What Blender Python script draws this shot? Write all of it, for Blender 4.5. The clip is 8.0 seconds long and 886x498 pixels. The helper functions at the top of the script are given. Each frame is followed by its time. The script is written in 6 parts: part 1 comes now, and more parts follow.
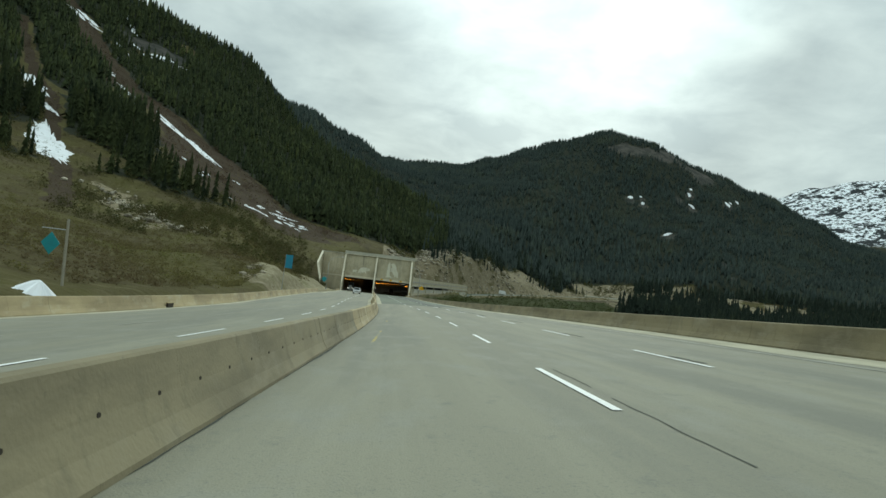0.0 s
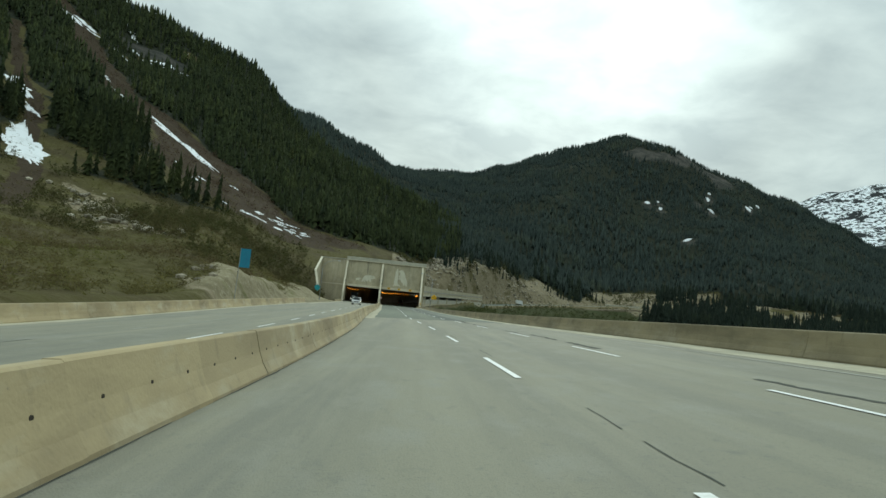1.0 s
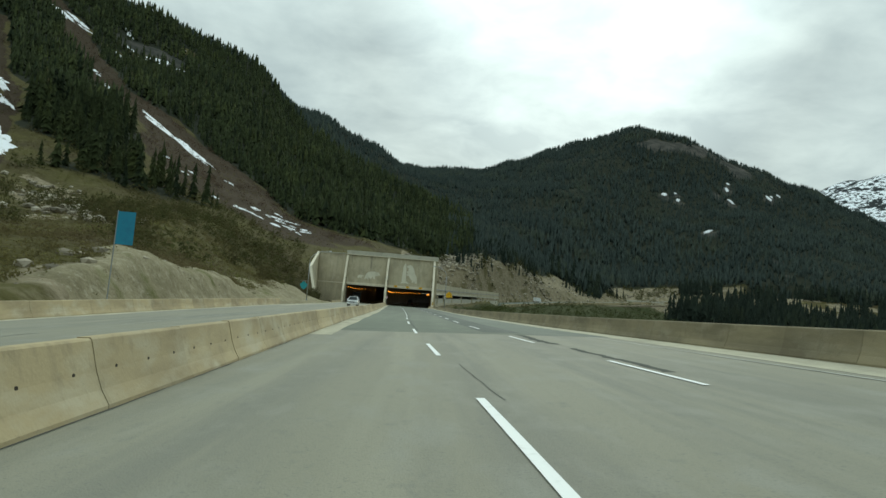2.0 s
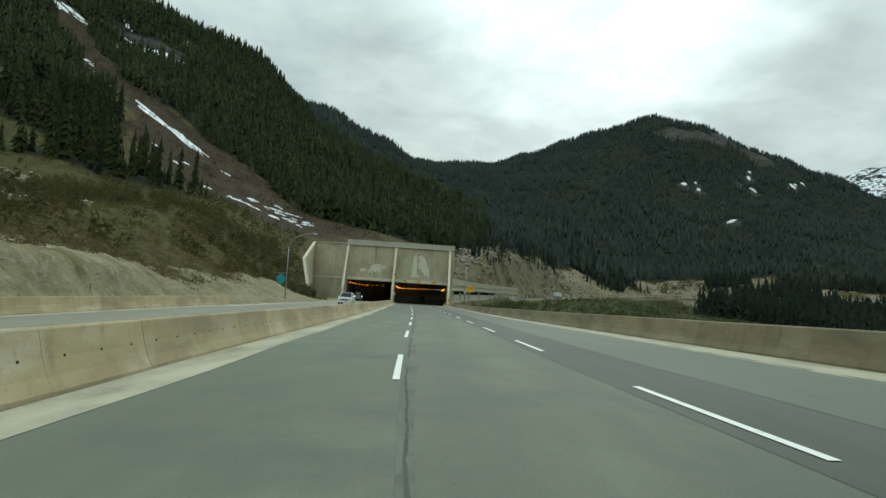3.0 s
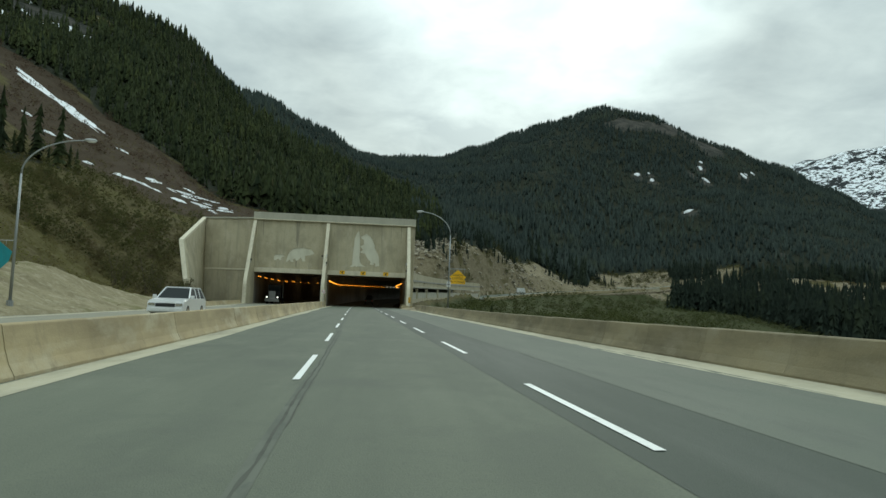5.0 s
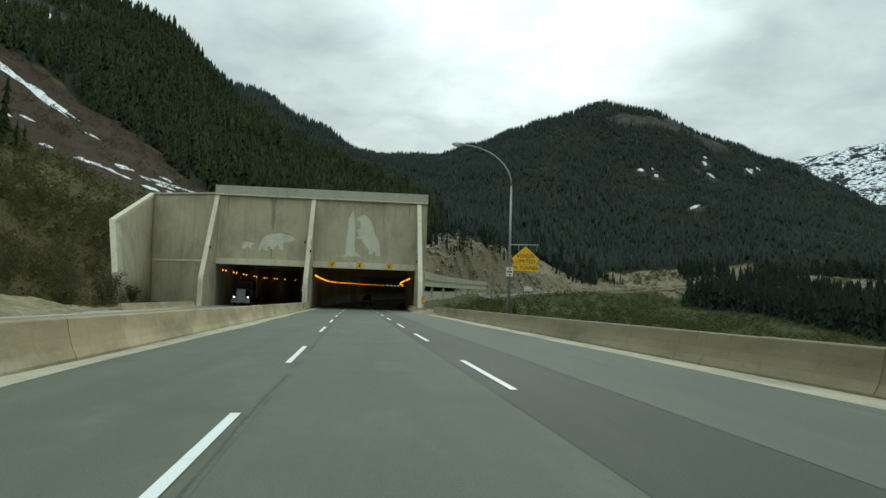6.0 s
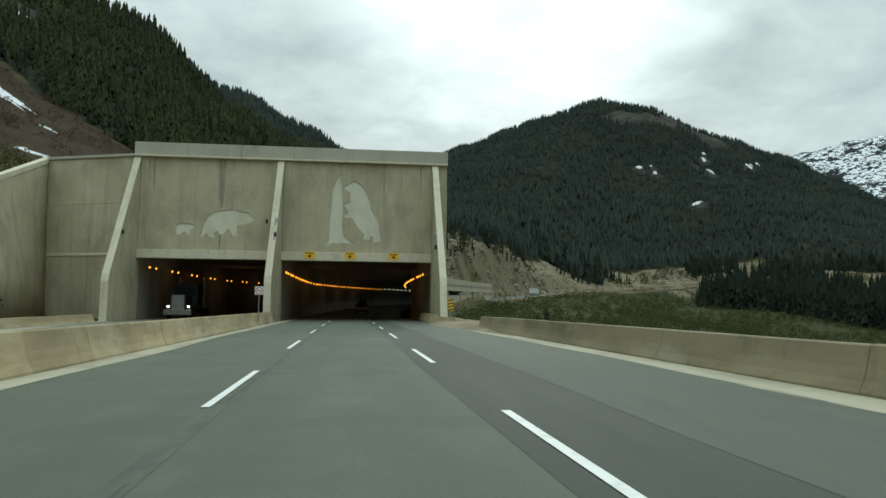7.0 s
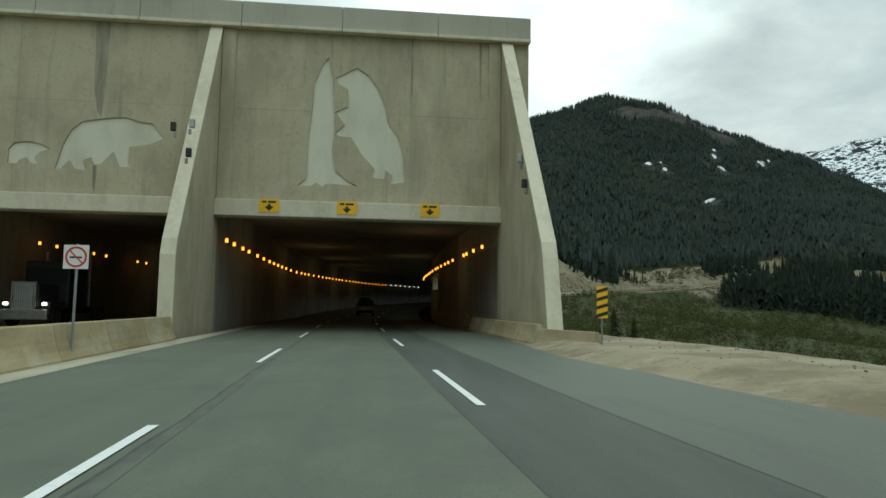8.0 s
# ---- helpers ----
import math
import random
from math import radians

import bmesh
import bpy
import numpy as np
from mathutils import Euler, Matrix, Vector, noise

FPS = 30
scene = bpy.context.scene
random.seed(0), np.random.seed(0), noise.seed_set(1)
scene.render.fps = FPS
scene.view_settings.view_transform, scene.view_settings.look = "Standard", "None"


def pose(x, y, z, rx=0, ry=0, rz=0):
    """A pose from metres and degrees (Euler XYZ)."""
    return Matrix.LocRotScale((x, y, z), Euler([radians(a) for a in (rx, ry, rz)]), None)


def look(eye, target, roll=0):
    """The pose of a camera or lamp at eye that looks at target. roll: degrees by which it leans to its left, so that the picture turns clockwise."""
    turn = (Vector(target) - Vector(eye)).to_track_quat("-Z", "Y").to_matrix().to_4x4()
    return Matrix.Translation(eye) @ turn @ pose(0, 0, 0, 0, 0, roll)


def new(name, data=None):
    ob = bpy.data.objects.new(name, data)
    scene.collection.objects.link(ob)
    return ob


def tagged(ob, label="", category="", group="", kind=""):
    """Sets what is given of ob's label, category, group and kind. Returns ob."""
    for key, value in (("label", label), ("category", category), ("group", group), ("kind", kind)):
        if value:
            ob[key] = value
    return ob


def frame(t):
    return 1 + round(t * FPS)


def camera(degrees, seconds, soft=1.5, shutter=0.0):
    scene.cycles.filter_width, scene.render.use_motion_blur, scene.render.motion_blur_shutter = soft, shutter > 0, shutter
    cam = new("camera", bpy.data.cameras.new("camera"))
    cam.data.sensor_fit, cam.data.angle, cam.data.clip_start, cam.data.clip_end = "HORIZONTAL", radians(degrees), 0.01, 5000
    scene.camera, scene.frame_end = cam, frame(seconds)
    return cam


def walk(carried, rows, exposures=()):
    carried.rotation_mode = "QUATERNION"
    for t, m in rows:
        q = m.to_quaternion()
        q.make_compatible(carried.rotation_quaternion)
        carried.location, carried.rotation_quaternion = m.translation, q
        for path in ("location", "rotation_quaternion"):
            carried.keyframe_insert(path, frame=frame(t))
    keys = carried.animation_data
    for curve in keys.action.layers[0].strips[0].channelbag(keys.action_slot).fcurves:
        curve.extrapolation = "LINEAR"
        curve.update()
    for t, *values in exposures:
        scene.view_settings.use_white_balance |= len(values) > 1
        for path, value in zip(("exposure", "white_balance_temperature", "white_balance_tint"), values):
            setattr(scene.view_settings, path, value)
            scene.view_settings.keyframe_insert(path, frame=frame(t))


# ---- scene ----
cam = camera(67.0, 8.0)
PATH = [
    (0, (0.82, -5.80, 1.93), (0.953, -3.810, 2.070), 6.5),
    (0.5, (1.45, 9.60, 1.78), (1.557, 11.592, 1.926), 6.4),
    (1, (1.97, 25.10, 1.61), (2.066, 27.091, 1.779), 5.8),
    (1.5, (2.46, 40.60, 1.51), (2.543, 42.591, 1.680), 5.1),
    (3, (2.70, 85.05, 1.40), (2.727, 87.044, 1.553), 3.7),
    (3.5, (2.72, 99.27, 1.44), (2.735, 101.264, 1.594), 3.5),
    (4, (2.72, 112.60, 1.41), (2.840, 114.589, 1.581), 2.3),
    (4.5, (2.50, 126.24, 1.36), (2.682, 128.225, 1.519), 2.3),
    (6, (1.73, 166.66, 1.32), (1.923, 168.644, 1.478), 1.9),
    (6.5, (1.52, 180.21, 1.29), (1.727, 182.191, 1.460), 1.0),
    (7, (1.32, 194.07, 1.29), (1.532, 196.051, 1.463), 0.6),
    (7.5, (0.98, 208.56, 1.28), (1.190, 210.540, 1.463), 0.2),
    (8, (0.646, 222.38, 1.27), (0.856, 224.361, 1.441), 0.9),
]
walk(cam, [(t, look(eye, target, roll)) for t, eye, target, roll in PATH], [(0, 0.0, 6500, -5), (4, 0.0, 6500, -4.5), (6, 0.0, 6500, -3), (8, 0.05, 6500, -3)])

# ---- light ----
SUN_AZ, SUN_EL = 12.5, 24.0  # degrees right of ahead (+y), above the horizon
sun_dir = Vector((math.sin(radians(SUN_AZ)) * math.cos(radians(SUN_EL)), math.cos(radians(SUN_AZ)) * math.cos(radians(SUN_EL)), math.sin(radians(SUN_EL))))
world = bpy.data.worlds.new("overcast_sky")
scene.world = world
world.use_nodes = True
wn, wl = world.node_tree.nodes, world.node_tree.links
wn.clear()


def wnode(kind, **values):
    n = wn.new(kind)
    for k, v in values.items():
        n.inputs[k].default_value = v
    return n


w_out, w_bg = wn.new("ShaderNodeOutputWorld"), wn.new("ShaderNodeBackground")
w_sky = wn.new("ShaderNodeTexSky")
w_sky.sky_type, w_sky.sun_disc = "NISHITA", False
w_sky.sun_elevation, w_sky.sun_rotation = radians(SUN_EL), radians(SUN_AZ)
w_tc = wn.new("ShaderNodeTexCoord")
# the cloud layer is flat, so it draws together towards the horizon
w_dir = wn.new("ShaderNodeSeparateXYZ")
w_low = wn.new("ShaderNodeMath")
w_low.operation = "MAXIMUM"
w_low.inputs[1].default_value = 0.0
w_deep = wn.new("ShaderNodeMath")
w_deep.inputs[1].default_value = 0.22
w_div = wn.new("ShaderNodeVectorMath")
w_div.operation = "DIVIDE"
w_map = wn.new("ShaderNodeMapping")
w_map.inputs["Location"].default_value = (3.35, 1.2, 0.0)
w_n1 = wnode("ShaderNodeTexNoise", Scale=1.25, Detail=7.0, Roughness=0.52, Distortion=0.25)
w_n2 = wnode("ShaderNodeTexNoise", Scale=4.2, Detail=7.0, Roughness=0.55, Distortion=0.3)
w_mixn = wn.new("ShaderNodeMath")
w_mixn.operation = "MULTIPLY_ADD"
w_mixn.inputs[1].default_value = 0.45
w_ramp = wn.new("ShaderNodeValToRGB")
w_ramp.color_ramp.elements[0].position, w_ramp.color_ramp.elements[0].color = 0.56, (0.395, 0.455, 0.505, 1)
w_ramp.color_ramp.elements[1].position, w_ramp.color_ramp.elements[1].color = 0.86, (0.735, 0.80, 0.83, 1)
# brightening of the cloud layer towards the hidden sun
w_dot = wn.new("ShaderNodeVectorMath")
w_dot.operation = "DOT_PRODUCT"
w_dot.inputs[1].default_value = sun_dir
w_glow = wn.new("ShaderNodeMapRange")
w_glow.interpolation_type = "SMOOTHSTEP"
w_glow.inputs["From Min"].default_value, w_glow.inputs["From Max"].default_value = 0.95, 1.0
w_glow.inputs["To Min"].default_value, w_glow.inputs["To Max"].default_value = 1.0, 1.65
# an overcast sky is brighter overhead
w_sep = wn.new("ShaderNodeSeparateXYZ")
w_zen = wn.new("ShaderNodeMapRange")
w_zen.inputs["From Min"].default_value, w_zen.inputs["From Max"].default_value = 0.35, 1.0
w_zen.inputs["To Min"].default_value, w_zen.inputs["To Max"].default_value = 1.0, 2.6
w_both = wn.new("ShaderNodeMath")
w_both.operation = "MULTIPLY"
wl.new(w_tc.outputs["Generated"], w_sep.inputs["Vector"])
wl.new(w_sep.outputs["Z"], w_zen.inputs["Value"])
wl.new(w_zen.outputs["Result"], w_both.inputs[0])
w_mul = wn.new("ShaderNodeVectorMath")
w_mul.operation = "SCALE"
w_scl = wn.new("ShaderNodeVectorMath")
w_scl.operation = "SCALE"
w_scl.inputs["Scale"].default_value = 0.08
w_mix = wn.new("ShaderNodeMix")
w_mix.data_type = "RGBA"
w_mix.inputs["Factor"].default_value = 0.9
wl.new(w_tc.outputs["Generated"], w_dir.inputs["Vector"])
wl.new(w_dir.outputs["Z"], w_low.inputs[0])
wl.new(w_low.outputs["Value"], w_deep.inputs[0])
wl.new(w_tc.outputs["Generated"], w_div.inputs[0])
wl.new(w_deep.outputs["Value"], w_div.inputs[1])
wl.new(w_div.outputs["Vector"], w_map.inputs["Vector"])
wl.new(w_map.outputs["Vector"], w_n1.inputs["Vector"])
wl.new(w_map.outputs["Vector"], w_n2.inputs["Vector"])
wl.new(w_n2.outputs["Fac"], w_mixn.inputs[0])
wl.new(w_n1.outputs["Fac"], w_mixn.inputs[2])
wl.new(w_mixn.outputs["Value"], w_ramp.inputs["Fac"])
wl.new(w_tc.outputs["Generated"], w_dot.inputs[0])
wl.new(w_dot.outputs["Value"], w_glow.inputs["Value"])
wl.new(w_ramp.outputs["Color"], w_mul.inputs[0])
wl.new(w_glow.outputs["Result"], w_both.inputs[1])
wl.new(w_both.outputs["Value"], w_mul.inputs["Scale"])
wl.new(w_sky.outputs["Color"], w_scl.inputs[0])
wl.new(w_scl.outputs["Vector"], w_mix.inputs["A"])
wl.new(w_mul.outputs["Vector"], w_mix.inputs["B"])
wl.new(w_mix.outputs["Result"], w_bg.inputs["Color"])
w_bg.inputs["Strength"].default_value = 1.0
wl.new(w_bg.outputs["Background"], w_out.inputs["Surface"])

sun = new("sun", bpy.data.lights.new("sun", "SUN"))
sun.data.energy, sun.data.angle, sun.data.color = 0.7, radians(14), (1.0, 0.96, 0.9)
sun.matrix_world = look(sun_dir * 300, (0, 0, 0))
scene.view_settings.exposure = 0.0


# ---- materials ----
def material(name, base, rough=0.85, metal=0.0, layers=(), bump=0.0, bump_scale=40.0, coat=0.0, island=0.0, per_object=0.0, emit=None, place=False):
    """A surface with a base colour, layers of (colour, noise scale, low, high, stretch) mixed over it, and a fine relief."""
    m = bpy.data.materials.new(name)
    m.use_nodes = True
    n, l = m.node_tree.nodes, m.node_tree.links
    b = n["Principled BSDF"]
    b.inputs["Roughness"].default_value, b.inputs["Metallic"].default_value = rough, metal
    b.inputs["Coat Weight"].default_value = coat
    # dusty and leafy surfaces have next to no sheen
    b.inputs["Specular IOR Level"].default_value = 0.5 if rough < 0.75 else 0.3 if rough < 0.94 else 0.06
    # place: the pattern runs on from piece to piece
    spot = n.new("ShaderNodeNewGeometry").outputs["Position"] if place else n.new("ShaderNodeTexCoord").outputs["Object"]
    colour = n.new("ShaderNodeRGB")
    colour.outputs[0].default_value = (*base, 1)
    out = colour.outputs[0]
    for tint, scale, low, high, stretch in layers:
        mp = n.new("ShaderNodeMapping")
        mp.inputs["Scale"].default_value = stretch
        mp.inputs["Location"].default_value = (scale * 3.1, tint[0] * 17, low * 9)
        l.new(spot, mp.inputs["Vector"])
        nz = n.new("ShaderNodeTexNoise")
        nz.inputs["Scale"].default_value, nz.inputs["Detail"].default_value, nz.inputs["Roughness"].default_value = scale, 6, 0.62
        l.new(mp.outputs["Vector"], nz.inputs["Vector"])
        mr = n.new("ShaderNodeMapRange")
        mr.inputs["From Min"].default_value, mr.inputs["From Max"].default_value = low, high
        l.new(nz.outputs["Fac"], mr.inputs["Value"])
        mx = n.new("ShaderNodeMix")
        mx.data_type = "RGBA"
        l.new(mr.outputs["Result"], mx.inputs["Factor"])
        l.new(out, mx.inputs["A"])
        mx.inputs["B"].default_value = (*tint, 1)
        out = mx.outputs["Result"]
    for amount, kind in ((island, "island"), (per_object, "object")):
        if amount:
            src = n.new("ShaderNodeNewGeometry").outputs["Random Per Island"] if kind == "island" else n.new("ShaderNodeObjectInfo").outputs["Random"]
            mr = n.new("ShaderNodeMapRange")
            mr.inputs["To Min"].default_value, mr.inputs["To Max"].default_value = 1 - amount, 1 + amount
            l.new(src, mr.inputs["Value"])
            hs = n.new("ShaderNodeHueSaturation")
            l.new(mr.outputs["Result"], hs.inputs["Value"])
            l.new(out, hs.inputs["Color"])
            out = hs.outputs["Color"]
    l.new(out, b.inputs["Base Color"])
    if emit:
        b.inputs["Emission Color"].default_value = (*emit[0], 1)
        b.inputs["Emission Strength"].default_value = emit[1]
    if bump:
        nz = n.new("ShaderNodeTexNoise")
        nz.inputs["Scale"].default_value, nz.inputs["Detail"].default_value = bump_scale, 5
        l.new(spot, nz.inputs["Vector"])
        bp = n.new("ShaderNodeBump")
        bp.inputs["Strength"].default_value, bp.inputs["Distance"].default_value = bump, 0.02
        l.new(nz.outputs["Fac"], bp.inputs["Height"])
        l.new(bp.outputs["Normal"], b.inputs["Normal"])
    return m


ONE = (1, 1, 1)
ASPHALT_OLD = material("worn_asphalt", (0.230, 0.220, 0.163), 0.82, layers=[((0.185, 0.181, 0.143), 0.25, 0.42, 0.62, (2.2, 0.1, 1)), ((0.262, 0.25, 0.185), 0.6, 0.5, 0.68, (1.6, 0.08, 1)), ((0.175, 0.172, 0.14), 3.5, 0.58, 0.76, (1, 0.6, 1)), ((0.25, 0.246, 0.2), 1.4, 0.5, 0.75, (1, 0.4, 1)), ((0.13, 0.13, 0.115), 30.0, 0.55, 0.8, ONE)], bump=0.5, bump_scale=60)
ASPHALT_NEW = material("grey_asphalt", (0.110, 0.121, 0.089), 0.85, layers=[((0.089, 0.099, 0.074), 0.25, 0.42, 0.7, (2.5, 0.08, 1)), ((0.131, 0.142, 0.105), 1.1, 0.52, 0.78, (1, 0.3, 1)), ((0.087, 0.096, 0.074), 0.45, 0.50, 0.70, (1, 1, 1)), ((0.072, 0.08, 0.069), 40.0, 0.52, 0.78, ONE)], bump=0.5, bump_scale=70)
ASPHALT_PATCH = material("dark_asphalt_patch", (0.058, 0.067, 0.054), 0.82, layers=[((0.084, 0.091, 0.077), 0.5, 0.45, 0.7, (1.5, 0.15, 1)), ((0.055, 0.06, 0.055), 35.0, 0.55, 0.8, ONE)], bump=0.5, bump_scale=70)
ASPHALT_SHOULDER = material("shoulder_asphalt", (0.102, 0.114, 0.090), 0.85, layers=[((0.128, 0.134, 0.108), 0.5, 0.45, 0.75, (1.2, 0.15, 1)), ((0.088, 0.095, 0.080), 2.0, 0.52, 0.78, (1, 0.2, 1)), ((0.075, 0.080, 0.072), 35.0, 0.55, 0.8, ONE)], bump=0.5, bump_scale=70)
CRACK = material("crack_sealant", (0.104, 0.107, 0.091), 1.0, layers=[((0.074, 0.078, 0.067), 3.0, 0.5, 0.7, ONE)])
PAINT = material("road_paint", (0.74, 0.75, 0.72), 0.7, layers=[((0.5, 0.51, 0.47), 5.0, 0.55, 0.8, ONE)], bump=0.2)
PAINT_WORN = material("worn_road_paint", (0.36, 0.36, 0.31), 0.75, layers=[((0.24, 0.24, 0.2), 2.0, 0.4, 0.65, (1, 0.3, 1))])
PAINT_YELLOW = material("faded_yellow_paint", (0.44, 0.34, 0.085), 0.85, layers=[((0.225, 0.222, 0.175), 2.6, 0.46, 0.56, (1, 0.35, 1)), ((0.215, 0.212, 0.17), 12.0, 0.54, 0.64, (1, 0.5, 1))])
GRIT = material("pale_grit_gutter", (0.46, 0.43, 0.32), 0.95, layers=[((0.30, 0.285, 0.22), 1.2, 0.42, 0.7, (1, 0.3, 1)), ((0.5, 0.48, 0.39), 6.0, 0.55, 0.8, ONE)], bump=0.7, bump_scale=30)
BARRIER = material("barrier_concrete", (0.40, 0.325, 0.188), 0.9, layers=[((0.27, 0.217, 0.125), 0.5, 0.42, 0.66, (0.6, 0.5, 2)), ((0.44, 0.39, 0.27), 1.3, 0.5, 0.7, (1, 0.4, 1)), ((0.25, 0.21, 0.13), 3.0, 0.56, 0.80, (1, 1.0, 0.5)), ((0.19, 0.165, 0.11), 14.0, 0.64, 0.84, ONE)], bump=0.35, bump_scale=22, per_object=0.14, place=True)
# Darker copy of BARRIER; puts vignette and the valley side's shade into the colour.
BARRIER_SHADED = material("shaded_barrier_concrete", (0.275, 0.236, 0.146), 0.9, layers=[((0.165, 0.142, 0.09), 0.5, 0.42, 0.66, (0.6, 0.5, 2)), ((0.30, 0.27, 0.19), 1.3, 0.52, 0.74, (1, 0.4, 1)), ((0.165, 0.143, 0.09), 3.0, 0.56, 0.80, (1, 1.0, 0.5)), ((0.13, 0.115, 0.078), 14.0, 0.64, 0.84, ONE)], bump=0.35, bump_scale=22, per_object=0.10, place=True)
CONCRETE = material("shed_concrete", (0.51, 0.46, 0.32), 0.9, layers=[((0.40, 0.355, 0.245), 0.35, 0.45, 0.62, (1, 1, 0.7)), ((0.35, 0.32, 0.235), 0.9, 0.5, 0.75, (1.6, 1, 0.12)), ((0.56, 0.51, 0.38), 0.7, 0.52, 0.75, (1, 1, 0.5)), ((0.27, 0.25, 0.19), 1.7, 0.60, 0.8, (1.5, 1, 0.10)), ((0.33, 0.30, 0.225), 6.0, 0.55, 0.8, ONE)], bump=0.3, bump_scale=9, per_object=0.03)
CONCRETE_PALE = material("pale_concrete_rib", (0.66, 0.61, 0.465), 0.9, layers=[((0.5, 0.46, 0.345), 1.2, 0.45, 0.75, (1, 1, 0.3)), ((0.72, 0.68, 0.54), 4.0, 0.5, 0.8, ONE)], bump=0.2, bump_scale=18)
CONCRETE_GREY = material("cornice_concrete", (0.47, 0.455, 0.37), 0.9, layers=[((0.37, 0.355, 0.285), 0.5, 0.45, 0.75, (1, 1, 0.3)), ((0.3, 0.285, 0.23), 2.4, 0.6, 0.85, (1, 1, 0.2))], bump=0.2, bump_scale=18)
INLAY = material("pale_inlay", (0.70, 0.68, 0.545), 0.9, layers=[((0.57, 0.545, 0.425), 0.9, 0.45, 0.75, (1, 1, 0.4))], bump=0.2, bump_scale=16)
STAIN = material("dark_water_stain", (0.27, 0.245, 0.18), 0.9, layers=[((0.40, 0.366, 0.27), 5.0, 0.42, 0.62, (1, 1, 0.1)), ((0.19, 0.175, 0.13), 2.2, 0.5, 0.7, (1, 1, 0.15))])
TUNNEL_DARK = material("sooty_concrete", (0.40, 0.385, 0.345), 0.95, layers=[((0.28, 0.265, 0.235), 0.5, 0.45, 0.7, (1, 1, 0.3))])
STEEL = material("galvanised_steel", (0.36, 0.38, 0.38), 0.5, 0.75, layers=[((0.27, 0.285, 0.285), 3.0, 0.45, 0.7, (1, 1, 0.2))])
WOOD_POST = material("weathered_post", (0.32, 0.30, 0.235), 0.9, layers=[((0.22, 0.20, 0.155), 4.0, 0.45, 0.7, (1, 1, 0.1))])
SIGN_YELLOW = material("yellow_sign_sheeting", (0.92, 0.52, 0.008), 0.5, layers=[((0.84, 0.46, 0.008), 2.0, 0.45, 0.7, ONE)])
SIGN_TEAL = material("teal_sign_sheeting", (0.02, 0.27, 0.30), 0.5, layers=[((0.02, 0.22, 0.25), 2.0, 0.45, 0.7, ONE)])
SIGN_BLUE = material("blue_sign_sheeting", (0.02, 0.22, 0.34), 0.5, layers=[((0.02, 0.18, 0.29), 2.0, 0.45, 0.7, ONE)])
SIGN_WHITE = material("white_sign_sheeting", (0.72, 0.72, 0.7), 0.5, layers=[((0.6, 0.6, 0.57), 4.0, 0.5, 0.75, ONE)])
SIGN_BLACK = material("black_sign_ink", (0.02, 0.02, 0.02), 0.6)
SIGN_RED = material("red_sign_ink", (0.5, 0.03, 0.03), 0.6)
LAMP_AMBER = material("sodium_lamp", (0.8, 0.4, 0.1), 0.5, emit=((1.0, 0.34, 0.035), 2.4))
LAMP_WHITE = material("lit_lamp_white", (0.8, 0.8, 0.7), 0.5, emit=((1.0, 0.93, 0.8), 1.6))
HEADLIGHT = material("lit_headlight", (0.8, 0.8, 0.8), 0.3, emit=((1.0, 0.97, 0.9), 3.0))
HOUSING = material("lamp_housing", (0.42, 0.43, 0.42), 0.5, 0.1)
CAR_WHITE = material("white_car_paint", (0.70, 0.71, 0.70), 0.3, coat=0.6, layers=[((0.6, 0.6, 0.58), 2.0, 0.5, 0.8, ONE)])
CAR_DARK = material("dark_car_paint", (0.03, 0.036, 0.036), 0.3, coat=0.6, layers=[((0.05, 0.052, 0.05), 2.0, 0.5, 0.8, ONE)])
CAR_GLASS = material("tinted_car_glass", (0.018, 0.023, 0.024), 0.76)
RUBBER = material("tyre_rubber", (0.02, 0.02, 0.02), 0.9)
# CHROME made darker and duller: the shed's gloom on the truck put into colour.
CHROME_SHADED = material("shaded_chrome", (0.34, 0.34, 0.33), 0.42, 0.9, layers=[((0.22, 0.21, 0.19), 5.0, 0.45, 0.7, ONE)])
CHROME = material("chrome", (0.62, 0.63, 0.64), 0.22, 1.0)
TAIL_RED = material("red_tail_lamp", (0.35, 0.02, 0.02), 0.35)
FOREST = material("conifer_needles", (0.033, 0.042, 0.018), 0.95, island=0.22, layers=[((0.060, 0.070, 0.024), 0.03, 0.52, 0.7, ONE), ((0.017, 0.024, 0.013), 0.14, 0.50, 0.62, (1, 1, 0.35)), ((0.052, 0.062, 0.027), 0.19, 0.58, 0.68, (1, 1, 0.3)), ((0.080, 0.070, 0.034), 0.24, 0.64, 0.71, (1, 1, 0.3))])
# Paler and bluer than FOREST: the haze of distance is put into the colour.
FOREST_HAZED = material("hazed_conifer_needles", (0.040, 0.053, 0.046), 0.95, island=0.10, layers=[((0.029, 0.040, 0.036), 0.011, 0.45, 0.62, ONE), ((0.050, 0.060, 0.040), 0.02, 0.52, 0.68, ONE), ((0.027, 0.037, 0.033), 0.09, 0.50, 0.64, (1, 1, 0.4)), ((0.050, 0.063, 0.054), 0.13, 0.58, 0.70, (1, 1, 0.4))])
# a darker conifer colour for the valley stand and the rocky slopes
CONIFER_DARK = material("dark_conifer_needles", (0.027, 0.037, 0.028), 0.95, island=0.15, layers=[((0.040, 0.051, 0.030), 0.03, 0.5, 0.7, ONE), ((0.018, 0.026, 0.020), 0.14, 0.50, 0.62, (1, 1, 0.35)), ((0.044, 0.056, 0.036), 0.2, 0.60, 0.72, (1, 1, 0.3))])
